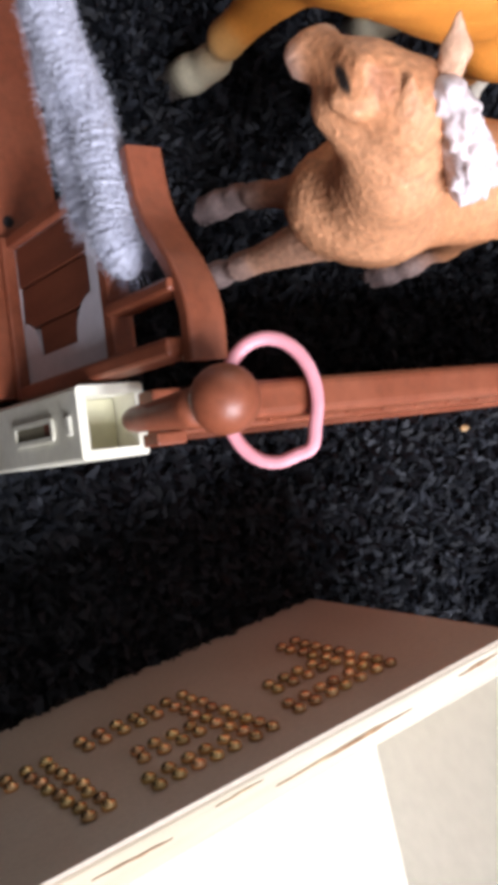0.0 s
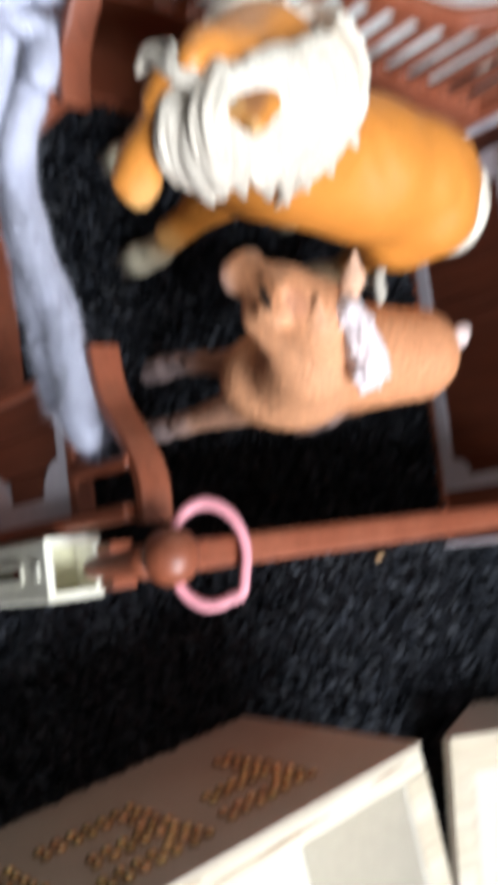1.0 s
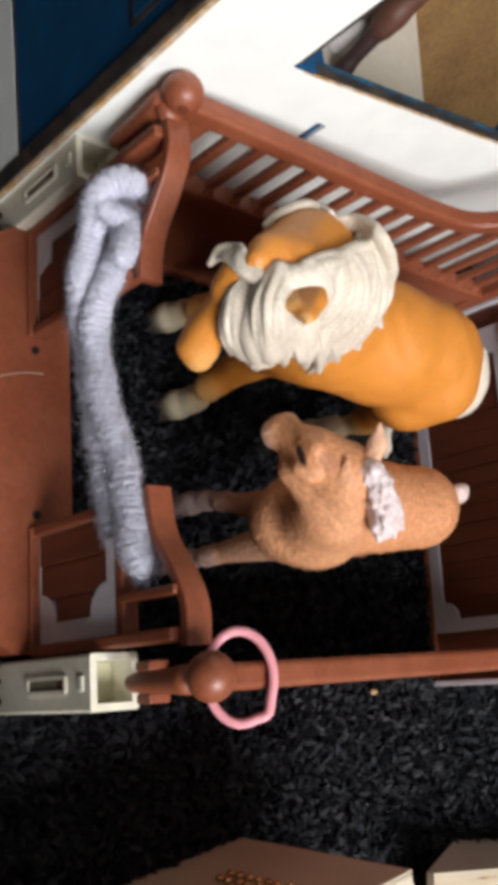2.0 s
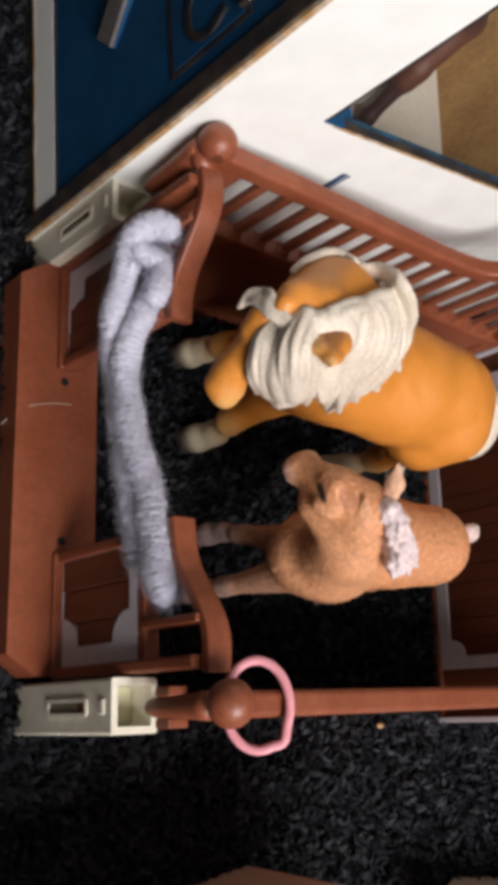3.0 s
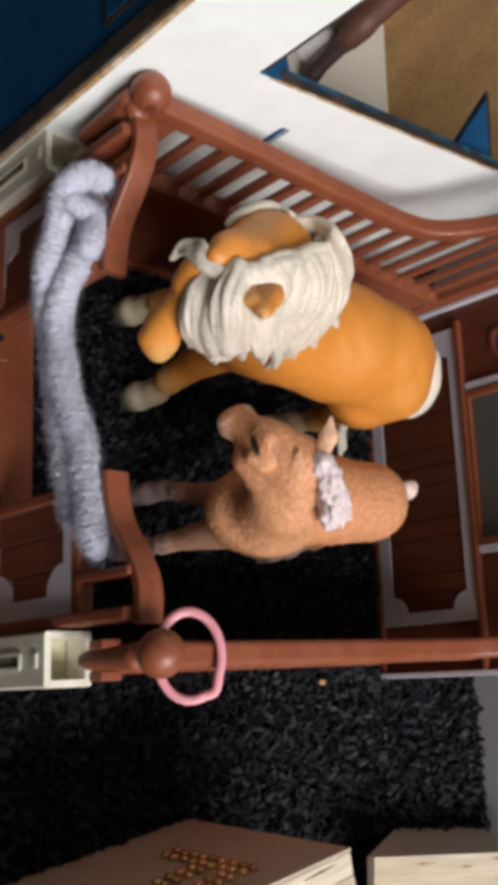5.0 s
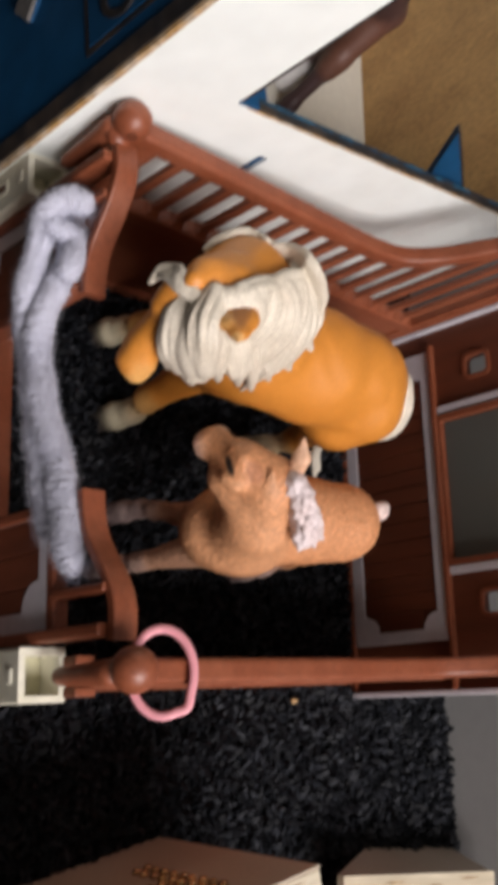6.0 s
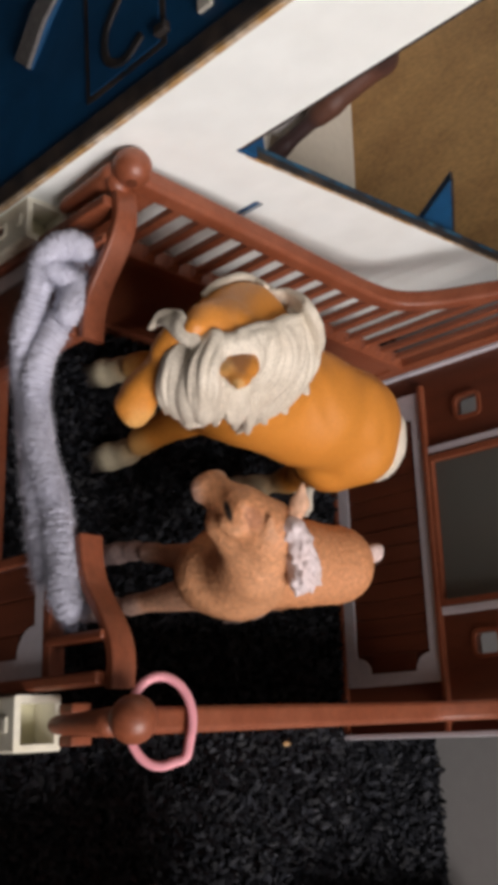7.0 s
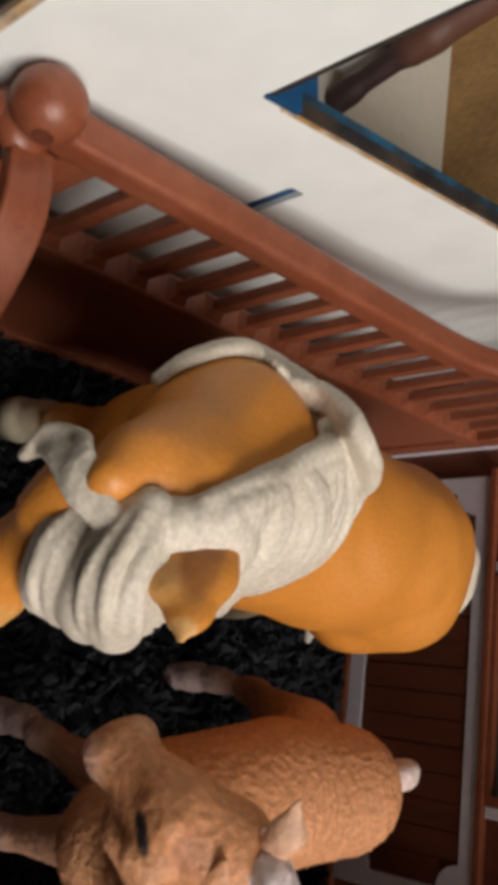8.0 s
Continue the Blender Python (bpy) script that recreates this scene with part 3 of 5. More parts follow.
part("end_wall", box(BT_, BW_ - BT_, -BT_, 0.0, 0.0, BH_, 0.0004), PLY, bead_box)
# pale sheet added to brighten the end wall's inner face
part("end_lining", box(BT_ + 0.0004, BW_ - BT_ - 0.0004, -BT_ - 0.0012, -BT_ - 0.0001, 0.036, BH_ - 0.001), INNER_WHITE, bead_box)
part("end_wall", box(BT_, BW_ - BT_, -BL_, -BL_ + BT_, 0.0, BH_, 0.0004), PLY, bead_box)
part("bottom", box(BT_, BW_ - BT_, -BL_ + BT_, -BT_, 0.03, 0.036), INNER_WHITE, bead_box, "pale papered bottom")
# the covered side leans out towards the rug
LEAN = 0.035
for ob in (o for o in bead_box.children if o.name.startswith("bead_side")):
    for v in ob.data.vertices:
        v.co.x -= LEAN * (BH_ - v.co.z)
# glue lines and torn brown layers along the top edge
rng_ply = random.Random(8)
for x0, x1, y0, ln_, wd_ in ((0.0056, 0.0062, -0.046, 0.047, 0.00055), (0.0034, 0.0040, -0.009, 0.018, 0.0005), (0.0030, 0.0034, -0.096, 0.014, 0.00022), (0.0050, 0.0046, -0.122, 0.020, 0.00026), (0.0040, 0.0044, -0.175, 0.030, 0.00025)):
    up_, dn_ = [], []
    for q in range(11):
        v_ = q / 10
        half = wd_ * (0.2 + 0.8 * math.sin(math.pi * v_)) * rng_ply.uniform(0.6, 1.2)
        mid_ = x0 + (x1 - x0) * v_ + rng_ply.uniform(-0.0001, 0.0001)
        up_.append((mid_ + half, y0 - ln_ * v_))
        dn_.append((mid_ - half, y0 - ln_ * v_))
    part("ply_layer", plate(up_ + dn_[::-1], BH_ - 0.0006, BH_ + 0.0002), PLY_DARK, bead_box)

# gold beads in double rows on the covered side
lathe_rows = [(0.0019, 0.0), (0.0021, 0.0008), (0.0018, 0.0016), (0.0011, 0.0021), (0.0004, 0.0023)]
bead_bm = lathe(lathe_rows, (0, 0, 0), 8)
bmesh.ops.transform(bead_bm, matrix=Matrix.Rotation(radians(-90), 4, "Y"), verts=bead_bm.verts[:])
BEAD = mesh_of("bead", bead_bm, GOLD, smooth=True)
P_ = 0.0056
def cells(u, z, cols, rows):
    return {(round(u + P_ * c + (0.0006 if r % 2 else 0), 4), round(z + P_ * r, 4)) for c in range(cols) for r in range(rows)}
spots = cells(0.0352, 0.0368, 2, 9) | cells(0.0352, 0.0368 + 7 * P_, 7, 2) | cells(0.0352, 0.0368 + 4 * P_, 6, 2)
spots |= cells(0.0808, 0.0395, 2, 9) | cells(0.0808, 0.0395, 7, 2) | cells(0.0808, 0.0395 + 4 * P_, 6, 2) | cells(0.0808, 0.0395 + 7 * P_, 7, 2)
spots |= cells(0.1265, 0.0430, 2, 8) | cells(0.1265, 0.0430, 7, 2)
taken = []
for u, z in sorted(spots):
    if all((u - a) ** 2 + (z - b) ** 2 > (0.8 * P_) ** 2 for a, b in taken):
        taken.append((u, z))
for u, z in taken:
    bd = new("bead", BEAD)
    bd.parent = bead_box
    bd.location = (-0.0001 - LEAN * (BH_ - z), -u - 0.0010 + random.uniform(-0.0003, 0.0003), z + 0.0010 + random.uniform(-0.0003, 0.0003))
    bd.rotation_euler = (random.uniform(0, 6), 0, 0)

BOX2 = Matrix.Translation((0.1941, 0.2629, 0)) @ Matrix.Rotation(radians(-7.3), 4, "Z")
tray = thing("wooden_tray", BOX2, "low flared plywood tray with a taupe side", "wooden tray")


def flared(x0, x1, lean, u0b, u0t, u1, z0, z1):
    """A wall that leans outward, its end cut on the slant."""
    bm = bmesh.new()
    vs = [bm.verts.new(c) for c in ((x0, u0b, z0), (x0, u1, z0), (x0 + lean, u1, z1), (x0 + lean, u0t, z1), (x1, u0b, z0), (x1, u1, z0), (x1 + lean, u1, z1), (x1 + lean, u0t, z1))]
    for q in ((0, 1, 2, 3), (7, 6, 5, 4), (0, 4, 5, 1), (1, 5, 6, 2), (2, 6, 7, 3), (3, 7, 4, 0)):
        bm.faces.new([vs[i] for i in q])
    bmesh.ops.recalc_face_normals(bm, faces=bm.faces[:])
    return bm


part("taupe_side", flared(0.0, 0.0012, 0.0115, 0.0, -0.063, 0.078, 0.0, 0.03), BOX_FACE, tray)
part("side_wall", flared(0.0012, 0.009, 0.0115, 0.0, -0.063, 0.078, 0.0, 0.03), PLY, tray)
part("bottom", box(0.009, 0.19, 0.0, 0.072, 0.0, 0.004), PLY, tray)
part("top_frame", plate(rect(0.0115, 0.20, -0.063, 0.076), 0.0302, 0.0345, [rect(0.0225, 0.19, -0.051, 0.066)]), PLY, tray)
part("inner_frame", plate(rect(0.0205, 0.192, -0.053, 0.068), 0.0285, 0.0320, [rect(0.0285, 0.185, -0.044, 0.06)]), PLY, tray)
part("inner_board", box(0.0265, 0.187, -0.046, 0.062, 0.0255, 0.0300), INNER_WHITE, tray, "white inner board")
for x_, y_, l_ in ((0.0150, -0.030, 0.018), (0.0175, 0.010, 0.012), (0.0142, 0.038, 0.022)):
    part("ply_layer", plate([(x_, y_), (x_ + 0.0009, y_ + 0.3 * l_), (x_ + 0.0006, y_ + 0.8 * l_), (x_, y_ + l_), (x_ - 0.0004, y_ + 0.5 * l_)], 0.0340, 0.0347), PLY_DARK, tray)


# ---- modelled figures: soft unions of simple forms, meshed on a grid ----
def figure_mesh(name, forms, cell, k, mats, cuts=(), spots=(), detail=None, keep=None):
    """forms: (ends a, b, radii ra, rb, squash, colour). Each is a tapered limb; squash flattens it along a given direction.
    cuts are hollows, spots are painted ellipsoids (centre, axes, colour)."""
    lo = np.min([np.minimum(np.array(f[0]) - f[2], np.array(f[1]) - f[3]) for f in forms], 0) - 4 * cell - k
    hi = np.max([np.maximum(np.array(f[0]) + f[2], np.array(f[1]) + f[3]) for f in forms], 0) + 4 * cell + k
    dims = np.ceil((hi - lo) / cell).astype(int) + 1
    field = np.full(dims, 0.05, dtype=np.float64)
    paint = np.zeros((*dims, 3))
    weight = np.full(dims, 1e-9)
    axes = [lo[i] + cell * np.arange(dims[i]) for i in range(3)]
    for a, b, ra, rb, squash, colour in forms:
        a, b = np.array(a, float), np.array(b, float)
        m = max(ra, rb) + 3 * k + 3 * cell
        i0 = np.maximum(((np.minimum(a, b) - m - lo) / cell).astype(int), 0)
        i1 = np.minimum(((np.maximum(a, b) + m - lo) / cell).astype(int) + 2, dims)
        sl = tuple(slice(p, q) for p, q in zip(i0, i1))
        X = np.stack(np.meshgrid(*[axes[i][sl[i]] for i in range(3)], indexing="ij"), -1)
        d = b - a
        t = np.clip(((X - a) @ d) / max(d @ d, 1e-12), 0, 1)
        w = X - (a + t[..., None] * d)
        if squash is not None:
            n, s = np.array(squash[:3], float), squash[3]
            n = n / np.linalg.norm(n)
            w = w + n * ((w @ n) * (1 / s - 1))[..., None]
        dist = np.linalg.norm(w, axis=-1) - (ra + (rb - ra) * t)
        f0 = field[sl]
        h = np.clip(0.5 + 0.5 * (f0 - dist) / k, 0, 1)
        field[sl] = f0 * (1 - h) + dist * h - k * h * (1 - h)
        ww = np.exp(-np.maximum(dist, -0.002) / 0.0009)
        paint[sl] += ww[..., None] * np.array(colour)
        weight[sl] += ww
    paint /= weight[..., None]
    for a, b, ra, rb, colour in cuts:
        a, b = np.array(a, float), np.array(b, float)
        X = np.stack(np.meshgrid(*axes, indexing="ij"), -1)
        d = b - a
        t = np.clip(((X - a) @ d) / (d @ d), 0, 1)
        dist = np.linalg.norm(X - (a + t[..., None] * d), axis=-1) - (ra + (rb - ra) * t)
        field = np.maximum(field, -dist)
        paint[dist < 0.0006] = colour
    if keep is not None:
        keep.append((field.copy(), lo, cell))
    if detail:
        G = np.stack(np.meshgrid(*axes, indexing="ij"), -1)
        near = np.abs(field) < 0.006
        field[near] += detail(G[near])
    v, q, c = surface_nets(field, paint, lo, cell)
    for centre, axs, colour in spots:
        w = sum(((v - np.array(centre)) @ np.array(u) / np.dot(u, u)) ** 2 for u in axs)
        m = np.clip((1.35 - w) / 0.7, 0, 1)[:, None]
        c = c * (1 - m) + np.array(colour) * m
    me = bpy.data.meshes.new(name)
    me.from_pydata(v.tolist(), [], q.tolist())
    at = me.color_attributes.new("paint", "FLOAT_COLOR", "POINT")
    at.data.foreach_set("color", np.concatenate([c, np.ones((len(c), 1))], 1).ravel())
    me.polygons.foreach_set("use_smooth", [True] * len(me.polygons))
    for m in mats:
        me.materials.append(m)
    return me


def surface_nets(f, paint, lo, cell):
    """A quad mesh of the level set f = 0."""
    neg = f < 0
    nx, ny, nz = f.shape
    acc = np.zeros((nx - 1, ny - 1, nz - 1, 3))
    cnt = np.zeros((nx - 1, ny - 1, nz - 1))
    corners = [(i, j, k) for i in (0, 1) for j in (0, 1) for k in (0, 1)]
    def at(c):
        return f[c[0]:nx - 1 + c[0], c[1]:ny - 1 + c[1], c[2]:nz - 1 + c[2]]
    for a in corners:
        for ax in range(3):
            if a[ax] == 0:
                b = list(a)
                b[ax] = 1
                fa, fb = at(a), at(b)
                cross = (fa < 0) != (fb < 0)
                t = np.where(cross, fa / np.where(cross, fa - fb, 1), 0)
                p = np.zeros((*cross.shape, 3)) + np.array(a)
                p[..., ax] += t
                acc += p * cross[..., None]
                cnt += cross
    live = cnt > 0
    idx = np.full(live.shape, -1)
    idx[live] = np.arange(live.sum())
    pos = np.argwhere(live) + acc[live] / cnt[live][:, None]
    verts = lo + cell * pos
    near = np.minimum(np.round(pos).astype(int), np.array(f.shape) - 1)
    cols = paint[near[:, 0], near[:, 1], near[:, 2]]
    quads = []
    for ax in range(3):
        u, v = (ax + 1) % 3, (ax + 2) % 3
        s0 = [slice(None)] * 3
        s1 = [slice(None)] * 3
        s0[ax], s1[ax] = slice(0, -1), slice(1, None)
        a, b = neg[tuple(s0)], neg[tuple(s1)]
        e = np.argwhere(a != b)
        flip = a[tuple(e.T)]
        ok = (e[:, u] > 0) & (e[:, v] > 0) & (e[:, u] < f.shape[u] - 1) & (e[:, v] < f.shape[v] - 1)
        e, flip = e[ok], flip[ok]
        def cellid(du, dv):
            q = e.copy()
            q[:, u] -= du
            q[:, v] -= dv
            return idx[tuple(q.T)]
        A, B, C, D = cellid(1, 1), cellid(0, 1), cellid(0, 0), cellid(1, 0)
        Q = np.stack([A, B, C, D], 1)
        Q[~flip] = Q[~flip][:, ::-1]
        quads.append(Q)
    return verts, np.concatenate(quads, 0), cols


ORANGE, CREAMY, BLACKISH = (0.61, 0.228, 0.036), (0.66, 0.60, 0.42), (0.05, 0.04, 0.035)
TAN, TAN_L, PALE, DARKEYE = (0.56, 0.245, 0.110), (0.58, 0.275, 0.135), (0.66, 0.50, 0.45), (0.015, 0.01, 0.008)


def leg(hoof, knee, top, r0, r1, r2, c_hoof, c_low, c_top, coat, toe=-0.0035):
    """A leg from hoof to shoulder or haunch."""
    h, k_, t = Vector(hoof), Vector(knee), Vector(top)
    fet = Vector((h.x, h.y, 0.019)).lerp(k_, 0.10)
    return [((h.x, h.y + toe * 1.4, 0.0), (h.x, h.y + toe, 0.0072), r0 * 1.24, r0 * 1.10, None, c_hoof),
            ((h.x, h.y + toe * 0.7, 0.0112), (h.x, h.y + toe * 0.5, 0.0124), r0 * 1.12, r0 * 1.04, None, c_low),
            ((h.x, h.y + toe * 0.4, 0.0125), tuple(fet), r0 * 0.86, r0 * 0.78, None, c_low),
            (tuple(fet), tuple(fet + Vector((0, 0.0008, 0.002))), r0 * 0.88, r0 * 0.82, None, c_low),
            (tuple(fet), tuple(fet.lerp(k_, 0.85)), r0 * 0.74, r1 * 0.74, None, tuple((a + b) / 2 for a, b in zip(c_low, c_top))),
            (tuple(k_), tuple(k_ + Vector((0, 0, 0.004))), r1 * 0.92, r1 * 0.86, None, c_top),
            (tuple(k_), tuple(t), r1 * 0.78, r2, None, coat)]


def joined(name, meshes):
    """Several meshes as one, each with its own material."""
    bm, mats = bmesh.new(), []
    for k, me in enumerate(meshes):
        me.polygons.foreach_set("material_index", [k] * len(me.polygons))
        bm.from_mesh(me)
        mats.append(me.materials[0])
    out = bpy.data.meshes.new(name)
    bm.to_mesh(out)
    bm.free()
    for m in mats:
        out.materials.append(m)
    for me in meshes:
        bpy.data.meshes.remove(me)
    return out


def lock(points, r0, r1, colour, n=7, fat=1.25):
    """A tapering lock of hair through the points."""
    line = smooth_line(points, n)
    out, m = [], len(line) - 1
    for i in range(m):
        ta, tb = i / m, (i + 1) / m
        ra = (r0 + (r1 - r0) * ta) * (1 + (fat - 1) * math.sin(math.pi * ta))
        rb = (r0 + (r1 - r0) * tb) * (1 + (fat - 1) * math.sin(math.pi * tb))
        out.append((tuple(line[i]), tuple(line[i + 1]), ra, rb, None, colour))
    return out


def along(points, s):
    """The point at the share s of a broken line."""
    p = [Vector(q) for q in points]
    x = s * (len(p) - 1)
    i = min(int(x), len(p) - 2)
    return p[i].lerp(p[i + 1], x - i)


def snapper(kept):
    """A function that lays a point at a height over a kept body."""
    field, lo, cell = kept[0]

    def at(p):
        x = np.clip((np.array(p) - lo) / cell, 0, np.array(field.shape) - 1.001)
        i = x.astype(int)
        w = x - i
        c = field[i[0]:i[0] + 2, i[1]:i[1] + 2, i[2]:i[2] + 2]
        c = c[0] * (1 - w[0]) + c[1] * w[0]
        c = c[0] * (1 - w[1]) + c[1] * w[1]
        return c[0] * (1 - w[2]) + c[1] * w[2]

    def snap(p, height, share=1.0, only_out=False):
        q = np.array(tuple(p), float)
        if only_out and at(q) > height:
            return Vector(q)
        for _ in range(4):
            g = np.array([at(q + e) - at(q - e) for e in np.eye(3) * 0.0012])
            n = np.linalg.norm(g)
            if n < 1e-9:
                break
            q = q - g / n * (at(q) - height) * share
        return Vector(q)
    return snap


# ---- large horse ----
def large_horse():
    f = []
    # barrel, haunches, chest
    f.append(((-0.042, 0.086, 0.090), (-0.039, 0.128, 0.092), 0.0272, 0.0272, None, ORANGE))
    f.append(((-0.039, 0.128, 0.092), (-0.0385, 0.160, 0.092), 0.0272, 0.0262, None, ORANGE))
    f.append(((-0.044, 0.072, 0.086), (-0.042, 0.090, 0.092), 0.0235, 0.0265, None, ORANGE))
    f.append(((-0.0255, 0.161, 0.080), (-0.0265, 0.166, 0.093), 0.0198, 0.0192, None, ORANGE))
    f.append(((-0.0515, 0.160, 0.080), (-0.0490, 0.164, 0.092), 0.0180, 0.0172, None, ORANGE))
    f.append(((-0.0390, 0.152, 0.101), (-0.0400, 0.173, 0.097), 0.0190, 0.0150, None, ORANGE))
    # neck
    f.append(((-0.0435, 0.084, 0.103), (-0.0390, 0.048, 0.128), 0.0240, 0.0188, None, ORANGE))
    f.append(((-0.0495, 0.0635, 0.1180), (-0.0455, 0.0495, 0.1272), 0.0172, 0.0130, None, ORANGE))
    f.append(((-0.041, 0.047, 0.130), (-0.028, 0.026, 0.141), 0.0185, 0.0122, None, ORANGE))
    # head: skull, face, muzzle, brows
    f.append(((-0.029, 0.025, 0.141), (-0.0235, 0.0140, 0.1340), 0.0112, 0.0076, None, ORANGE))
    f.append(((-0.0230, 0.0132, 0.1335), (-0.0160, 0.0125, 0.1180), 0.0076, 0.0066, None, ORANGE))
    f.append(((-0.0135, 0.0130, 0.1120), (-0.0112, 0.0140, 0.1082), 0.0066, 0.0062, None, ORANGE))
    f.append(((-0.0115, 0.0115, 0.1095), (-0.0092, 0.0098, 0.1072), 0.0046, 0.0040, None, ORANGE))
    # lower edge of the muzzle, its yellowish highlight put into the colour
    f.append(((-0.0085, 0.0145, 0.1085), (-0.0062, 0.0148, 0.1064), 0.0048, 0.0040, None, (0.66, 0.36, 0.12)))
    f.append(((-0.0262, 0.0080, 0.1350), (-0.0215, 0.0062, 0.1310), 0.0036, 0.0030, None, ORANGE))
    f.append(((-0.0140, 0.0130, 0.1340), (-0.0120, 0.0125, 0.1270), 0.0034, 0.0028, None, ORANGE))
    # far ear, laid back along the neck
    f.append(((-0.0355, 0.0250, 0.1410), (-0.0300, 0.0145, 0.1440), 0.0068, 0.0054, (0.5, -0.3, 0.8, 0.75), ORANGE))
    f.append(((-0.0300, 0.0145, 0.1440), (-0.0262, 0.0090, 0.1455), 0.0054, 0.0040, (0.5, -0.3, 0.8, 0.75), ORANGE))
    # legs
    f += leg((-0.0245, 0.080, 0), (-0.026, 0.076, 0.036), (-0.034, 0.080, 0.074), 0.0056, 0.0060, 0.0118, BLACKISH, CREAMY, (0.64, 0.36, 0.12), ORANGE)
    f += leg((-0.0675, 0.0765, 0), (-0.0625, 0.073, 0.036), (-0.055, 0.079, 0.074), 0.0056, 0.0060, 0.0118, BLACKISH, CREAMY, (0.64, 0.36, 0.12), ORANGE)
    # near hind leg's upper part browned for the shade it stands in
    f += leg((-0.0215, 0.168, 0), (-0.0225, 0.176, 0.038), (-0.0265, 0.164, 0.074), 0.0060, 0.0068, 0.015, BLACKISH, CREAMY, (0.55, 0.30, 0.10), ORANGE)
    f += leg((-0.056, 0.170, 0), (-0.053, 0.178, 0.038), (-0.050, 0.164, 0.074), 0.0060, 0.0068, 0.015, BLACKISH, CREAMY, CREAMY, ORANGE)
    kept = []

    def muscle(p):
        # faint uneven modelling of the coat
        a = np.sin(p[:, 0] * 260 + 2.0 * np.sin(p[:, 1] * 140)) * np.sin(p[:, 1] * 190 + 1.6 * np.sin(p[:, 2] * 170)) * np.sin(p[:, 2] * 230)
        return 0.00035 * a
    body = figure_mesh("horse_body", f, 0.0011, 0.0050, [COAT], keep=kept, detail=muscle,
                       spots=[((-0.0130, 0.0075, 0.1062), [(0.0016, 0, 0), (0, 0.003, 0), (0, 0, 0.0010)], (0.20, 0.07, 0.02)),
                              # far ear's opening: no hollow, its shade is a painted spot
                              ((-0.0262, 0.0048, 0.1430), [(0.0022, 0, 0), (0, 0.0022, 0), (0, 0, 0.0012)], (0.14, 0.045, 0.012))])
    snap = snapper(kept)
    # near ear, a broad pointed solid form standing out of the mane
    M, T, nrm = Vector((-0.0222, 0.0280, 0.1488)), Vector((-0.0030, 0.0168, 0.1566)), Vector((-0.57, -0.48, 0.67)).normalized()
    e = [(tuple(M), tuple(M.lerp(T, 0.45)), 0.0058, 0.0062, (*nrm, 0.6), ORANGE), (tuple(M.lerp(T, 0.45)), tuple(M.lerp(T, 0.78)), 0.0064, 0.0038, (*nrm, 0.6), ORANGE), (tuple(M.lerp(T, 0.78)), tuple(T), 0.0038, 0.0008, (*nrm, 0.6), ORANGE),
         ((-0.0160, 0.0270, 0.1510), (-0.0220, 0.0330, 0.1500), 0.0038, 0.0018, (*nrm, 0.6), ORANGE),
         # left rim, paler as if lit
         ((-0.0145, 0.0222, 0.1512), (-0.0112, 0.0180, 0.1520), 0.0054, 0.0042, (*nrm, 0.6), (0.62, 0.33, 0.11))]
    side = (T - M).normalized().cross(nrm)
    ears = figure_mesh("horse_ears", e, 0.0006, 0.0016, [COAT],
                       # the hollow's shade and the lit tip are painted onto the ear
                       spots=[(tuple(M.lerp(T, 0.40) + nrm * 0.003), [tuple((T - M) * 0.36), tuple(side * 0.0034), tuple(nrm * 0.006)], (0.36, 0.13, 0.026)),
                              (tuple(T), [tuple((T - M) * 0.12), tuple(side * 0.003), tuple(nrm * 0.006)], (0.66, 0.36, 0.13))])

    rng = random.Random(11)
    C = [(-0.0190, 0.0140, 0.1525), (-0.0280, 0.0315, 0.1535), (-0.0385, 0.0515, 0.1505), (-0.0475, 0.0740, 0.1420), (-0.0530, 0.0930, 0.1290)]
    E = [(-0.0090, 0.0125, 0.1180), (-0.0095, 0.0290, 0.1120), (-0.0115, 0.0520, 0.1020), (-0.0180, 0.0760, 0.1000), (-0.0335, 0.0915, 0.1140)]
    W_ = (0.62, 0.58, 0.48)
    g = []

    def fall(s, t, height):
        a, b = along(C, min(max(s, 0), 1)), along(E, min(max(s, 0), 1))
        p = a.lerp(b, t) + Vector((0.010, -0.003, 0.007)) * math.sin(math.pi * min(t, 1))
        return snap(p, height)
    # solid mass of the near side, under the strands
    for k in range(18):
        s = 0.06 + 0.92 * k / 17
        if s < 0.26:
            g += lock([fall(s, t, 0.0010) for t in (0.03, 0.15, 0.30)], 0.0042, 0.0030, W_, n=4, fat=1.1)
            continue
        cut = 1 - 1.7 * max(0.0, s - 0.74)
        g += lock([fall(s, t * cut, 0.0012) for t in (0.03, 0.25, 0.5, 0.72, 0.84)], 0.0040, 0.0030, W_, n=4, fat=1.1)
    # strands that leave the crest, run back along it and drop into pointed clumps
    tips = [(0.40, 0.96), (0.49, 1.00), (0.58, 1.02), (0.66, 0.99), (0.74, 1.08), (0.80, 0.90), (0.86, 0.74), (0.92, 0.55), (0.97, 0.48)]
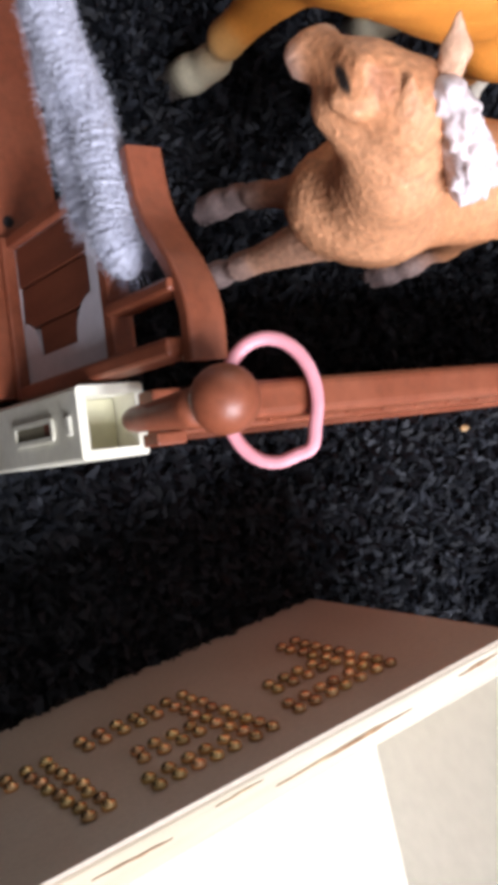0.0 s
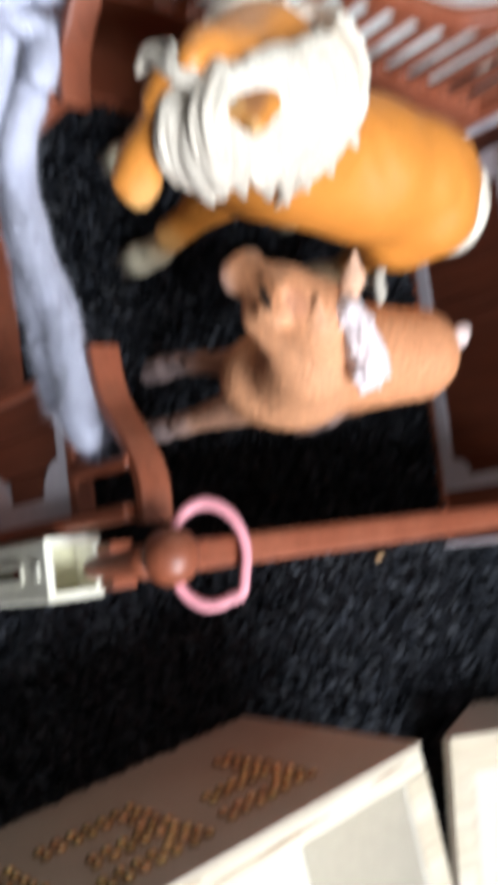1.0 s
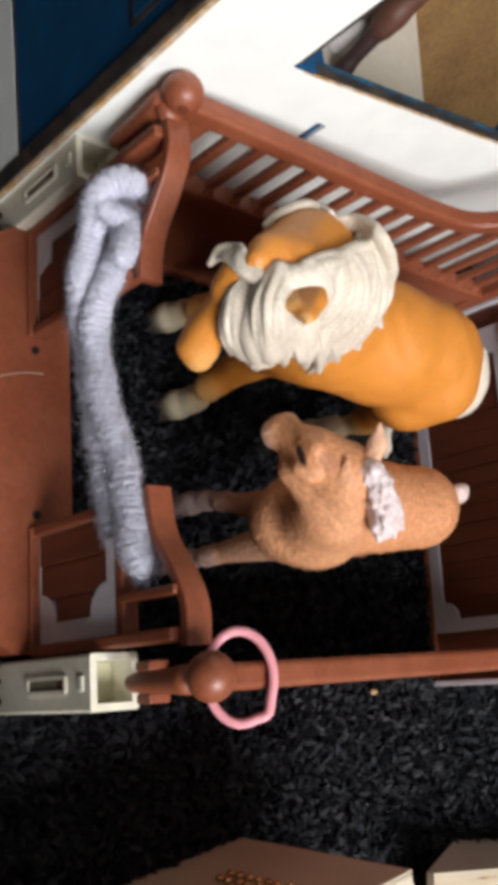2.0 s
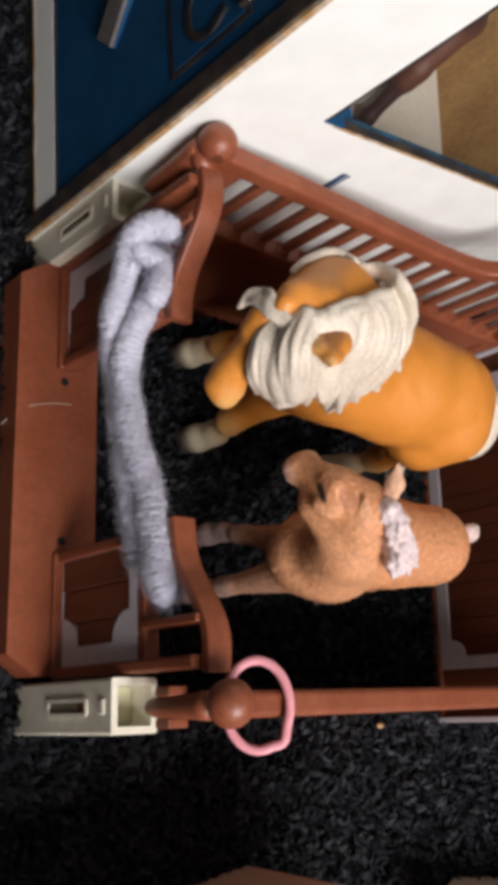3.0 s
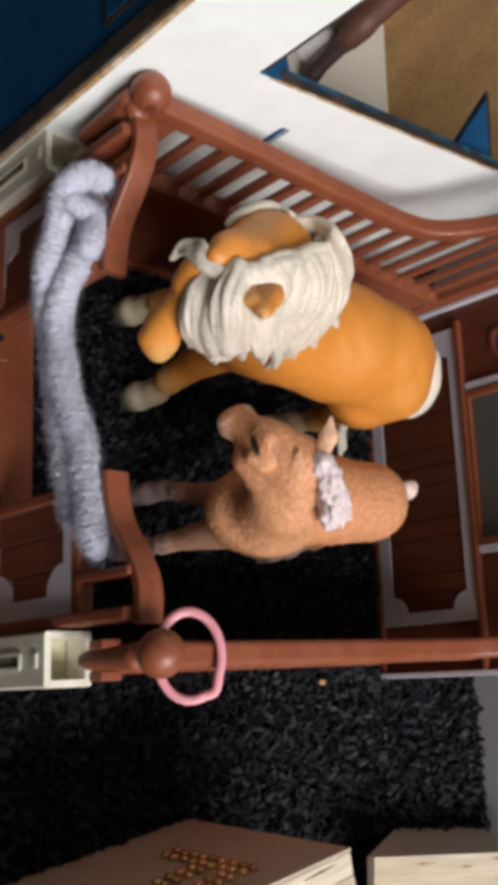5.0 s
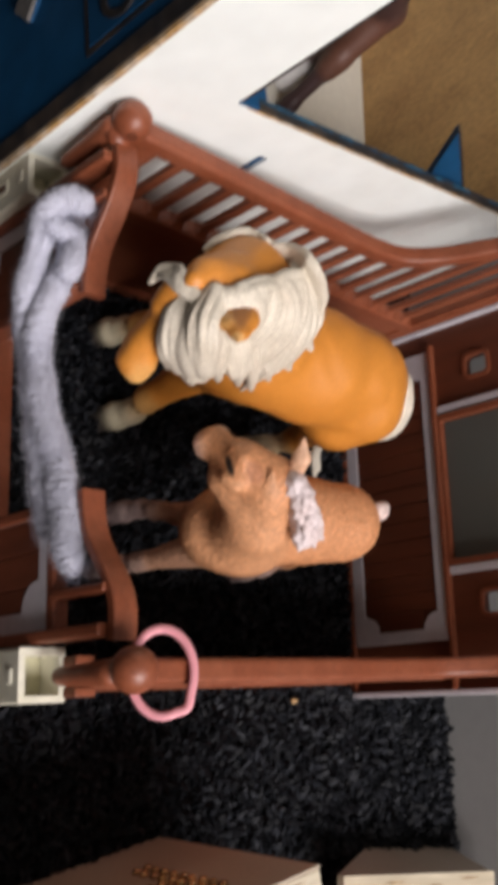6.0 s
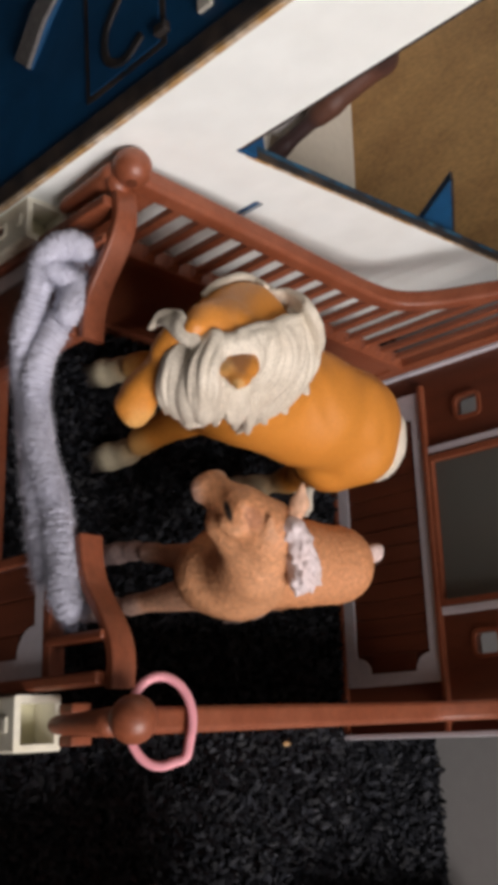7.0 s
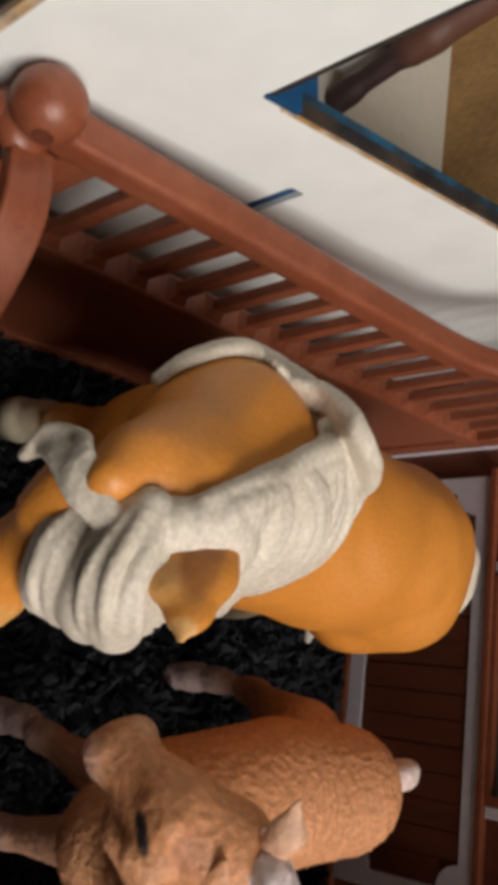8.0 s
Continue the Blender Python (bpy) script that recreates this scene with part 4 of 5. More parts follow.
    for ci, (cs, ct) in enumerate(tips):
        back = 0.24 - 0.05 * (ci % 3)
        for k in range(17):
            u = rng.uniform(-1, 1)
            t1 = ct * (1 - 0.17 * u * u) + rng.uniform(-0.03, 0.02)
            ph, amp = ci * 1.9 + rng.uniform(-0.25, 0.25), 0.024 + rng.uniform(-0.004, 0.004)
            hgt = (0.0038 + 0.0009 * math.sin(ci * 2.4)) * (1 - 0.66 * u * u) + rng.uniform(-0.0009, 0.0007)
            pts = []
            for q in range(8):
                v = q / 7
                t = 0.02 + (t1 - 0.02) * (0.55 * v + 0.45 * v * v)
                close = 1 - 0.80 * max(0.0, (v - 0.45) / 0.55) ** 1.3
                s = cs - back * (1 - v) ** 2 + 0.058 * u * close + amp * math.sin(7.0 * v + ph) * (0.4 + 0.6 * v)
                pts.append(fall(min(s, 1.0), t, max(hgt * (0.55 + 0.75 * math.sin(math.pi * (0.15 + 0.72 * v))), 0.0007)))
            g += lock(pts, rng.uniform(0.0012, 0.0019), 0.0006, W_, n=3, fat=1.2)
    # rolled edge along the crest
    for k in range(16):
        o = rng.uniform(-0.0016, 0.0036)
        a0 = rng.uniform(0.0, 0.4)
        pts = [snap(along(C, a0 + (0.97 - a0) * q / 6) + Vector((o, 0, 0.002)) + Vector((0.0008, 0, 0)) * math.sin(q * 1.9 + k), 0.0024 + 0.0010 * math.sin(k)) for q in range(7)]
        g += lock(pts, 0.0019, 0.0014, W_, n=4)
    # two rounded curtains of hair before the near ear
    out = Vector((0.42, -0.62, 0.66)).normalized()
    for path, wide in (([(-0.0235, 0.0128, 0.1420), (-0.0160, 0.0092, 0.1385), (-0.0105, 0.0105, 0.1335), (-0.0070, 0.0155, 0.1275), (-0.0062, 0.0225, 0.1215)], 0.0056),
                       ([(-0.0215, 0.0135, 0.1500), (-0.0125, 0.0112, 0.1478), (-0.0068, 0.0138, 0.1430), (-0.0036, 0.0195, 0.1365), (-0.0032, 0.0270, 0.1295)], 0.0058)):
        P = [Vector(p) for p in path]
        g += lock([p - out * 0.0022 for p in P], wide * 0.66, wide * 0.72, W_, n=6, fat=1.12)
        for k in range(17):
            u = -1 + 2 * (k + 0.5) / 17 + rng.uniform(-0.06, 0.06)
            ph, rise = rng.uniform(0, 6.3), rng.uniform(-0.0011, 0.0007)
            pts = []
            for q, p in enumerate(P):
                d = (P[min(q + 1, 4)] - P[max(q - 1, 0)]).normalized()
                across = d.cross(out).normalized()
                full = (0.62, 0.92, 1.04, 1.0, 0.84)[q]
                pts.append(p + across * (wide * full * math.sin(1.45 * u) + 0.0006 * math.sin(ph + 1.7 * q)) + out * (wide * full * math.cos(1.45 * u) - 0.0030 + rise))
            g += lock(pts, rng.uniform(0.0008, 0.0014), 0.0008, W_, n=5, fat=1.15)
    # hair between the two curtains
    g += lock([Vector(p) for p in ((-0.0200, 0.0135, 0.1440), (-0.0125, 0.0120, 0.1410), (-0.0085, 0.0145, 0.1355), (-0.0060, 0.0195, 0.1300), (-0.0055, 0.0255, 0.1240))], 0.0040, 0.0042, W_, n=6)
    # pointed clumps that hang below the near ear and along the lower edge
    drops = (((-0.0120, 0.0250, 0.1390), (-0.0085, 0.0350, 0.1270), (-0.0095, 0.0525, 0.1095), 0.0052),
             ((-0.0090, 0.0230, 0.1340), (-0.0050, 0.0310, 0.1220), (-0.0068, 0.0420, 0.1120), 0.0050),
             ((-0.0135, 0.0340, 0.1385), (-0.0090, 0.0460, 0.1275), (-0.0085, 0.0600, 0.1130), 0.0058),
             ((-0.0180, 0.0450, 0.1360), (-0.0140, 0.0580, 0.1230), (-0.0100, 0.0715, 0.1085), 0.0056),
             ((-0.0215, 0.0530, 0.1330), (-0.0185, 0.0650, 0.1220), (-0.0160, 0.0815, 0.1095), 0.0052),
             ((-0.0260, 0.0640, 0.1330), (-0.0265, 0.0725, 0.1240), (-0.0275, 0.0850, 0.1125), 0.0046),
             ((-0.0340, 0.0720, 0.1345), (-0.0335, 0.0810, 0.1260), (-0.0332, 0.0918, 0.1165), 0.0042))
    for ci, (a, m_, b_, wide) in enumerate(drops):
        a, m_, b_ = Vector(a), Vector(m_), Vector(b_)
        across = (b_ - a).cross(Vector((0.35, -0.45, 0.82))).normalized()
        over = across.cross(b_ - a).normalized()
        over = over if over.z > 0 else -over
        for k in range(16):
            u = -1 + 2 * (k + 0.5) / 16 + rng.uniform(-0.08, 0.08)
            lift, sway = 0.0022 * (1 - u * u) + rng.uniform(-0.0012, 0.0009), 0.0006 * math.sin(ci * 2.1 + 3 * u)
            end = b_.lerp(m_, 0.32 * u * u + rng.uniform(0, 0.10)) + across * u * wide * 0.30
            pts = [a + across * u * wide * 0.9, a.lerp(m_, 0.5) + across * (u * wide + sway) + over * lift, m_ + across * (u * wide * 0.95 - sway) + over * lift,
                   m_.lerp(end, 0.55) + across * u * wide * 0.28 + over * lift * 0.6, end]
            pts = [snap(p, 0.0014 + 0.0012 * (1 - u * u), only_out=True) for p in pts]
            g += lock(pts, rng.uniform(0.0009, 0.0015), 0.0006, W_, n=3, fat=1.15)
    # small tuft that shows under the curtains
    for k in range(6):
        o = Vector((0.0004, 0.0009, 0)) * (k - 2.5)
        g += lock([Vector((-0.0110, 0.0330, 0.1120)) + o, Vector((-0.0098, 0.0385, 0.1065)) + o, Vector((-0.0090, 0.0435 + 0.0006 * (k % 3), 0.1020)) + o * 0.4], 0.0016, 0.0006, W_, n=4)
    # far side: bands that sweep forward round the bare neck
    R = [(-0.0487, 0.0923, 0.1348), (-0.0562, 0.0948, 0.1318), (-0.0612, 0.0868, 0.1298), (-0.0625, 0.0753, 0.1288), (-0.0615, 0.0643, 0.1288), (-0.0577, 0.0543, 0.1298), (-0.0537, 0.0473, 0.1293)]
    for k in range(46):
        u = rng.uniform(-1, 1)
        pts = []
        for q in range(rng.choice((6, 7, 7))):
            wq = 0.0100 * (1 - 0.45 * q / 6)
            pts.append(snap(Vector(R[q]) + Vector((0.60, 0.1, 0.75)) * (u + 0.65) * wq + Vector((0, 0, rng.uniform(-0.0006, 0.0006))), (0.0014 + 0.0034 * max(0.0, 1 - abs(q - 1.6) / 2.6)) * (1 - 0.5 * u * u) + 0.0002))
        g += lock(pts, 0.0022, 0.0008, W_, n=4, fat=1.15)
    R3 = [(-0.0475, 0.0890, 0.1450), (-0.0518, 0.0845, 0.1445), (-0.0548, 0.0760, 0.1430), (-0.0570, 0.0670, 0.1395), (-0.0585, 0.0603, 0.1348), (-0.0572, 0.0513, 0.1338), (-0.0547, 0.0438, 0.1338), (-0.0527, 0.0363, 0.1318), (-0.0497, 0.0298, 0.1298)]
    for k in range(54):
        u = rng.uniform(-1, 1)
        pts = [snap(Vector(p) + Vector((-0.60, 0.15, -0.45)) * u * 0.0040 * (1 - 0.085 * q) + Vector((0, 0.0006, 0)) * math.sin(q * 2.1 + k), 0.0026 * (1 - 0.5 * u * u) * (1 - 0.05 * q) + rng.uniform(0, 0.0006)) for q, p in enumerate(R3[:rng.choice((5, 6, 7, 8, 9, 9))])]
        g += lock(pts, 0.0019, 0.0007, W_, n=4, fat=1.15)
    # hair that turns over the crest where both sides meet
    for k in range(16):
        u = (k + rng.random()) / 16
        pts = [along(C, 0.66 + 0.22 * u), Vector((-0.0462 - 0.002 * u, 0.0760 + 0.008 * u, 0.1430)), Vector((-0.0495, 0.0820 + 0.006 * u, 0.1400)), Vector((-0.0530, 0.0850 + 0.005 * u, 0.1370))]
        g += lock([snap(p, 0.0032 + 0.0008 * math.sin(k * 2.3)) for p in pts], 0.0018, 0.0010, W_, n=5, fat=1.2)
    # thick roll that stands up over the crest and bends to the far side
    roll, core = [(-0.0385, 0.0860, 0.1360), (-0.0395, 0.0761, 0.1462), (-0.0401, 0.0637, 0.1560), (-0.0432, 0.0560, 0.1590), (-0.0487, 0.0545, 0.1565), (-0.0545, 0.0540, 0.1495), (-0.0560, 0.0500, 0.1420)], Vector((-0.0470, 0.0660, 0.1400))
    for k in range(46):
        u = (k + rng.random()) / 46
        far = rng.choice((5, 6, 7, 7))
        pts = [Vector(p).lerp(core, 0.10 + 0.42 * u) + Vector((0.0006, 0.0006, 0.0006)) * math.sin(1.7 * q + 2.3 * k) for q, p in enumerate(roll)][:far]
        g += lock(pts, 0.0019, 0.0010, W_, n=4, fat=1.2)
    # curl at the back of the neck, turned in over the bare patch
    for k in range(26):
        u = (k + rng.random()) / 26
        a = Vector((-0.0560 + 0.004 * u, 0.0900 - 0.004 * u, 0.1380 + 0.003 * u))
        b = Vector((-0.0450 + 0.0035 * u - 0.004 * rng.random(), 0.0575 + 0.004 * u, 0.1505))
        m1, m2 = a.lerp(b, 0.35) + Vector((-0.0026 + 0.003 * u, 0.002, 0.004)), a.lerp(b, 0.70) + Vector((-0.0026 + 0.003 * u, 0, 0.004))
        g += lock([snap(a, 0.0030), snap(m1, 0.0050), snap(m2, 0.0046), snap(b, 0.0014)], 0.0019, 0.0007, W_, n=5, fat=1.2)
    # forelock: a thin flat sheaf over the brow, its end turned down beside the far ear
    hi_line = [Vector(p) for p in ((-0.0200, 0.0105, 0.1465), (-0.0290, 0.0095, 0.1440), (-0.0340, 0.0080, 0.1385), (-0.0350, 0.0050, 0.1330), (-0.0315, 0.0035, 0.1300))]
    lo_line = [Vector(p) for p in ((-0.0185, 0.0095, 0.1450), (-0.0235, 0.0068, 0.1400), (-0.0280, 0.0060, 0.1350), (-0.0310, 0.0045, 0.1305), (-0.0300, 0.0035, 0.1280))]
    for k in range(34):
        u = (k + rng.random()) / 34
        j = Vector((rng.uniform(-0.0005, 0.0005), rng.uniform(-0.0005, 0.0005), rng.uniform(-0.0005, 0.0005)))
        pts = [snap(a.lerp(b_, u) + j, 0.0009, only_out=True) for a, b_ in zip(hi_line, lo_line)]
        g += lock(pts[:rng.choice((4, 5, 5))], 0.0011, 0.0006, W_, n=4, fat=1.1)
    # tail: hangs close behind the rump, its end brushing the rug
    tail_c, h = (0.62, 0.56, 0.40), []
    for k in range(16):
        u = rng.uniform(-1, 1)
        o = Vector((0.0044 * u, rng.uniform(-0.0016, 0.0016), 0))
        h += lock([Vector((-0.0385, 0.1850, 0.1045)) + o * 0.5, Vector((-0.0310, 0.1935, 0.0965)) + o * 0.9, Vector((-0.0235, 0.1950, 0.0830)) + o, Vector((-0.0270, 0.1880, 0.0600)) + o * 0.8,
                   Vector((-0.0240, 0.1920, 0.0400)) + o * 0.8, Vector((-0.0185 + 0.004 * u, 0.2020 + 0.007 * u, 0.0255 + rng.uniform(-0.003, 0.003))) + o * 0.9], 0.0042, 0.0016, tail_c, n=5)
    tail = figure_mesh("horse_tail", h, 0.0009, 0.0007, [HAIR])
    mane = figure_mesh("horse_mane", g, 0.00055, 0.0005, [HAIR])
    return joined("toy_horse", [body, ears, mane, tail])


tagged(new("toy_horse", large_horse()), "toy horse with golden orange coat and cream sculpted mane", "toy horse")


def foal():
    f = []
    LEGC, HOOF = (0.52, 0.39, 0.36), (0.48, 0.36, 0.34)
    f.append(((0.0405, 0.086, 0.080), (0.0330, 0.126, 0.0838), 0.0195, 0.0189, None, TAN))
    f.append(((0.0344, 0.126, 0.0838), (0.0331, 0.1490, 0.0876), 0.0190, 0.0182, None, TAN))
    f.append(((0.0435, 0.0735, 0.084), (0.0425, 0.090, 0.083), 0.0160, 0.0188, None, TAN_L))
    # neck
    f.append(((0.0455, 0.078, 0.092), (0.0440, 0.066, 0.115), 0.0172, 0.0138, None, TAN_L))
    f.append(((0.0440, 0.066, 0.115), (0.0370, 0.058, 0.128), 0.0138, 0.0116, None, TAN_L))
    # head: a straight wedge from brow to muzzle, cheek below
    f.append(((0.0345, 0.0560, 0.1315), (0.0295, 0.0480, 0.1270), 0.0104, 0.0092, None, TAN))
    f.append(((0.0290, 0.0475, 0.1265), (0.0185, 0.0420, 0.1160), 0.0090, 0.0056, None, TAN))
    f.append(((0.0390, 0.0545, 0.1195), (0.0320, 0.0465, 0.1180), 0.0092, 0.0070, None, TAN_L))
    f.append(((0.0194, 0.0408, 0.1148), (0.0150, 0.0455, 0.1168), 0.0040, 0.0034, None, (0.60, 0.36, 0.25)))
    f.append(((0.0200, 0.0400, 0.1138), (0.0188, 0.0385, 0.1136), 0.0030, 0.0020, None, PALE))
    # brow ridges
    f.append(((0.0285, 0.0405, 0.1335), (0.0245, 0.0400, 0.1300), 0.0022, 0.0018, None, TAN))
    f.append(((0.0375, 0.0405, 0.1290), (0.0350, 0.0378, 0.1265), 0.0024, 0.0020, None, TAN_L))
    # legs
    f += leg((0.0223, 0.084, 0), (0.0255, 0.083, 0.032), (0.034, 0.086, 0.066), 0.0044, 0.0042, 0.0080, HOOF, LEGC, (0.51, 0.36, 0.31), (0.54, 0.29, 0.18), -0.002)
    f += leg((0.0500, 0.072, 0), (0.0500, 0.073, 0.032), (0.048, 0.081, 0.066), 0.0044, 0.0042, 0.0080, HOOF, LEGC, (0.51, 0.36, 0.31), (0.54, 0.29, 0.18), -0.002)
    f += leg((0.0460, 0.163, 0), (0.0420, 0.170, 0.034), (0.037, 0.151, 0.070), 0.0044, 0.0046, 0.012, HOOF, LEGC, TAN, TAN, -0.002)
    f += leg((0.0070, 0.162, 0), (0.0095, 0.166, 0.034), (0.021, 0.153, 0.070), 0.0044, 0.0046, 0.012, HOOF, LEGC, TAN, TAN, -0.002)

    def fuzz(p):
        n1 = np.sin(p[:, 0] * 1850 + 3 * np.sin(p[:, 1] * 1300)) * np.sin(p[:, 1] * 1600 + 2 * np.sin(p[:, 2] * 1500)) * np.sin(p[:, 2] * 1750 + 2.5 * np.sin(p[:, 0] * 1100))
        body_ = np.clip((p[:, 2] - 0.050) / 0.02, 0, 1) * (1 - 0.8 * np.clip((p[:, 2] - 0.106) / 0.008, 0, 1) * (p[:, 1] < 0.066))
        return n1 * 0.0006 * body_
    kept = []
    view = np.array((0.21, -0.67, 0.71))
    body = figure_mesh("foal_body", f, 0.0008, 0.0036, [FOAL_COAT], detail=fuzz, keep=kept,
                       spots=[((0.0305, 0.0372, 0.1298), [tuple(view * 0.009), (0.0040, 0.0002, -0.0003), (-0.0003, 0.0009, 0.0009)], DARKEYE),
                              ((0.0175, 0.0400, 0.1118), [tuple(view * 0.004), (0.0010, 0.0002, 0), (0, 0.0007, 0.0007)], (0.2, 0.11, 0.08)),
                              # shade beside the near ear, put into the coat colour
                              ((0.0335, 0.0432, 0.1365), [tuple(view * 0.009), (0.0042, 0.0, -0.0012), (0.0, 0.0022, 0.0022)], (0.42, 0.165, 0.072))])
    # far ear upright, near ear turned down over the neck
    e = [((0.0340, 0.0590, 0.1400), (0.0285, 0.0568, 0.1465), 0.0030, 0.0034, (0.2, -0.75, 0.6, 0.55), (0.62, 0.36, 0.23)),
         ((0.0285, 0.0568, 0.1465), (0.0222, 0.0548, 0.1503), 0.0034, 0.0006, (0.2, -0.75, 0.6, 0.55), (0.62, 0.36, 0.23)),
         ((0.0430, 0.0525, 0.1315), (0.0390, 0.0500, 0.1365), 0.0046, 0.0040, (0.3, -0.7, 0.6, 0.5), TAN_L),
         ((0.0390, 0.0500, 0.1365), (0.0335, 0.0478, 0.1405), 0.0040, 0.0008, (0.3, -0.7, 0.6, 0.5), TAN_L)]
    rng = random.Random(9)
    # short tail
    for k in range(7):
        o = Vector((rng.uniform(-0.0024, 0.0024), 0, rng.uniform(-0.0012, 0.0012)))
        e += lock([Vector((0.0290, 0.1600, 0.1011)) + o, Vector((0.0280, 0.1655, 0.1011)) + o, Vector((0.0286, 0.1674, 0.0956)) + o * 1.3, Vector((0.0300, 0.1674, 0.0866)) + o * 1.2], 0.0016, 0.0008, (0.64, 0.50, 0.46), n=3)
    ears = figure_mesh("foal_ears", e, 0.0006, 0.0012, [FOAL_COAT])
    rng = random.Random(4)
    C = [(0.0335, 0.0560, 0.1425), (0.0400, 0.0600, 0.1430), (0.0475, 0.0660, 0.1400), (0.0540, 0.0730, 0.1335)]
    g = lock([Vector(c) + Vector((-0.0015, 0.0020, -0.0040)) for c in C], 0.0036, 0.0048, (0.64, 0.53, 0.51), n=5)
    for k in range(340):
        s = rng.uniform(0.0, 1.0)
        side = rng.uniform(-1.0, 1.0)
        base = along(C, s) + Vector((-0.0014, 0.0036, 0.0020)) * side * (0.55 + 0.6 * s) + Vector((0.0016, -0.0006, 0.0020)) * (1 - side * side) * rng.uniform(0.2, 1.1)
        e_ = base + Vector((rng.uniform(0.0005, 0.0036), rng.uniform(-0.001, 0.003), rng.uniform(-0.003, 0.001)))
        g += lock([base - Vector((0.0006, -0.0004, 0.0012)), base.lerp(e_, 0.5) + Vector((0.0002, -0.0004, 0.0007)), e_], rng.uniform(0.0008, 0.0015), 0.0006, (0.66, 0.56, 0.55), n=2, fat=1.0)
    mane = figure_mesh("foal_mane", g, 0.0006, 0.0006, [FOAL_HAIR])
    return joined("toy_foal", [body, ears, mane])


tagged(new("toy_foal", foal()), "toy foal with tan fuzzy coat and pale short mane", "toy foal")


# dark horse standing inside the barn
def dark_horse():
    f, c, low, red = [], (0.055, 0.025, 0.022), (0.050, 0.024, 0.024), (0.105, 0.040, 0.024)
    z0, pale = 0.045, (0.75, 0.74, 0.73)
    # rump, barrel, neck, head
    f.append(((-0.250, 0.140, z0 + 0.104), (-0.244, 0.090, z0 + 0.100), 0.0230, 0.0220, None, c))
    f.append(((-0.244, 0.090, z0 + 0.100), (-0.240, 0.050, z0 + 0.098), 0.0220, 0.0215, None, c))
    f.append(((-0.240, 0.050, z0 + 0.100), (-0.238, 0.032, z0 + 0.124), 0.0165, 0.0110, None, c))
    f.append(((-0.238, 0.032, z0 + 0.124), (-0.236, 0.018, z0 + 0.106), 0.0105, 0.0065, None, c))
    # hind leg that shows in the opening, and the pale-footed one beside it
    f.append(((-0.2200, 0.1710, z0 + 0.002), (-0.2225, 0.1715, z0 + 0.008), 0.0056, 0.0050, None, low))
    f.append(((-0.2225, 0.1715, z0 + 0.008), (-0.2320, 0.1735, z0 + 0.036), 0.0044, 0.0050, None, low))
    f.append(((-0.2320, 0.1735, z0 + 0.036), (-0.2345, 0.1740, z0 + 0.043), 0.0068, 0.0074, None, red))
    f.append(((-0.2345, 0.1740, z0 + 0.043), (-0.2480, 0.1780, z0 + 0.076), 0.0070, 0.0096, None, red))
    f.append(((-0.2480, 0.1780, z0 + 0.076), (-0.2500, 0.1480, z0 + 0.100), 0.0096, 0.0180, None, c))
    f.append(((-0.2420, 0.1725, z0 + 0.004), (-0.2430, 0.1735, z0 + 0.020), 0.0084, 0.0074, None, pale))
    f.append(((-0.2430, 0.1735, z0 + 0.020), (-0.2560, 0.1650, z0 + 0.078), 0.0060, 0.0130, None, c))
    for x, y in ((-0.230, 0.046), (-0.250, 0.050)):
        f.append(((x, y, z0 + 0.003), (x, y, z0 + 0.010), 0.0064, 0.0056, None, (0.42, 0.40, 0.38)))
        f.append(((x, y, z0 + 0.010), (x, y + 0.002, z0 + 0.040), 0.0052, 0.0058, None, c))
        f.append(((x, y + 0.002, z0 + 0.040), (-0.241, y + 0.010, z0 + 0.090), 0.0062, 0.0140, None, c))
    return figure_mesh("toy_horse", f, 0.0013, 0.004, [DARK_COAT])


tagged(new("toy_horse", dark_horse()), "dark brown toy horse standing inside the painted barn", "toy horse")


# ---- chenille garland across the doorway ----
def chenille(line, radius, seed):
    """A fuzzy wired stem: a core and short fibres all round it."""
    rng = np.random.default_rng(seed)
    pts = np.array([tuple(p) for p in line])
    seg = np.linalg.norm(np.diff(pts, axis=0), axis=1)
    cum = np.concatenate([[0], np.cumsum(seg)])
    n = int(cum[-1] / 0.00011) * 24
    s = rng.uniform(0, cum[-1], n)
    c = np.stack([np.interp(s, cum, pts[:, i]) for i in range(3)], 1)
    c2 = np.stack([np.interp(np.minimum(s + 0.002, cum[-1]), cum, pts[:, i]) for i in range(3)], 1)
    c1 = np.stack([np.interp(np.maximum(s - 0.002, 0), cum, pts[:, i]) for i in range(3)], 1)
    d = c2 - c1
    d /= np.linalg.norm(d, axis=1)[:, None]
    up = np.array([0.1, 0.97, 0.2])
    a = np.cross(d, up)
    a /= np.linalg.norm(a, axis=1)[:, None]
    b = np.cross(d, a)
    th = rng.uniform(0, 2 * np.pi, n)
    ln = radius * np.where(rng.random(n) < 0.2, rng.uniform(1.0, 1.32, n), rng.uniform(0.80, 1.12, n)) * (1 + 0.05 * np.sin(s * 310))
    out = a * np.cos(th)[:, None] + b * np.sin(th)[:, None] + d * rng.normal(0, 0.22, n)[:, None]
    tip = c + out * ln[:, None]
    root = c + out * (0.6 * radius)
    w = np.cross(out, d)
    w /= np.linalg.norm(w, axis=1)[:, None]
    w *= rng.uniform(0.00004, 0.00009, n)[:, None]
    v = np.stack([root - w, root + w, tip + w * 0.6, tip - w * 0.6], 1).reshape(-1, 3)
    q = (np.arange(n) * 4)[:, None] + np.array([0, 1, 2, 3])
    return v, q


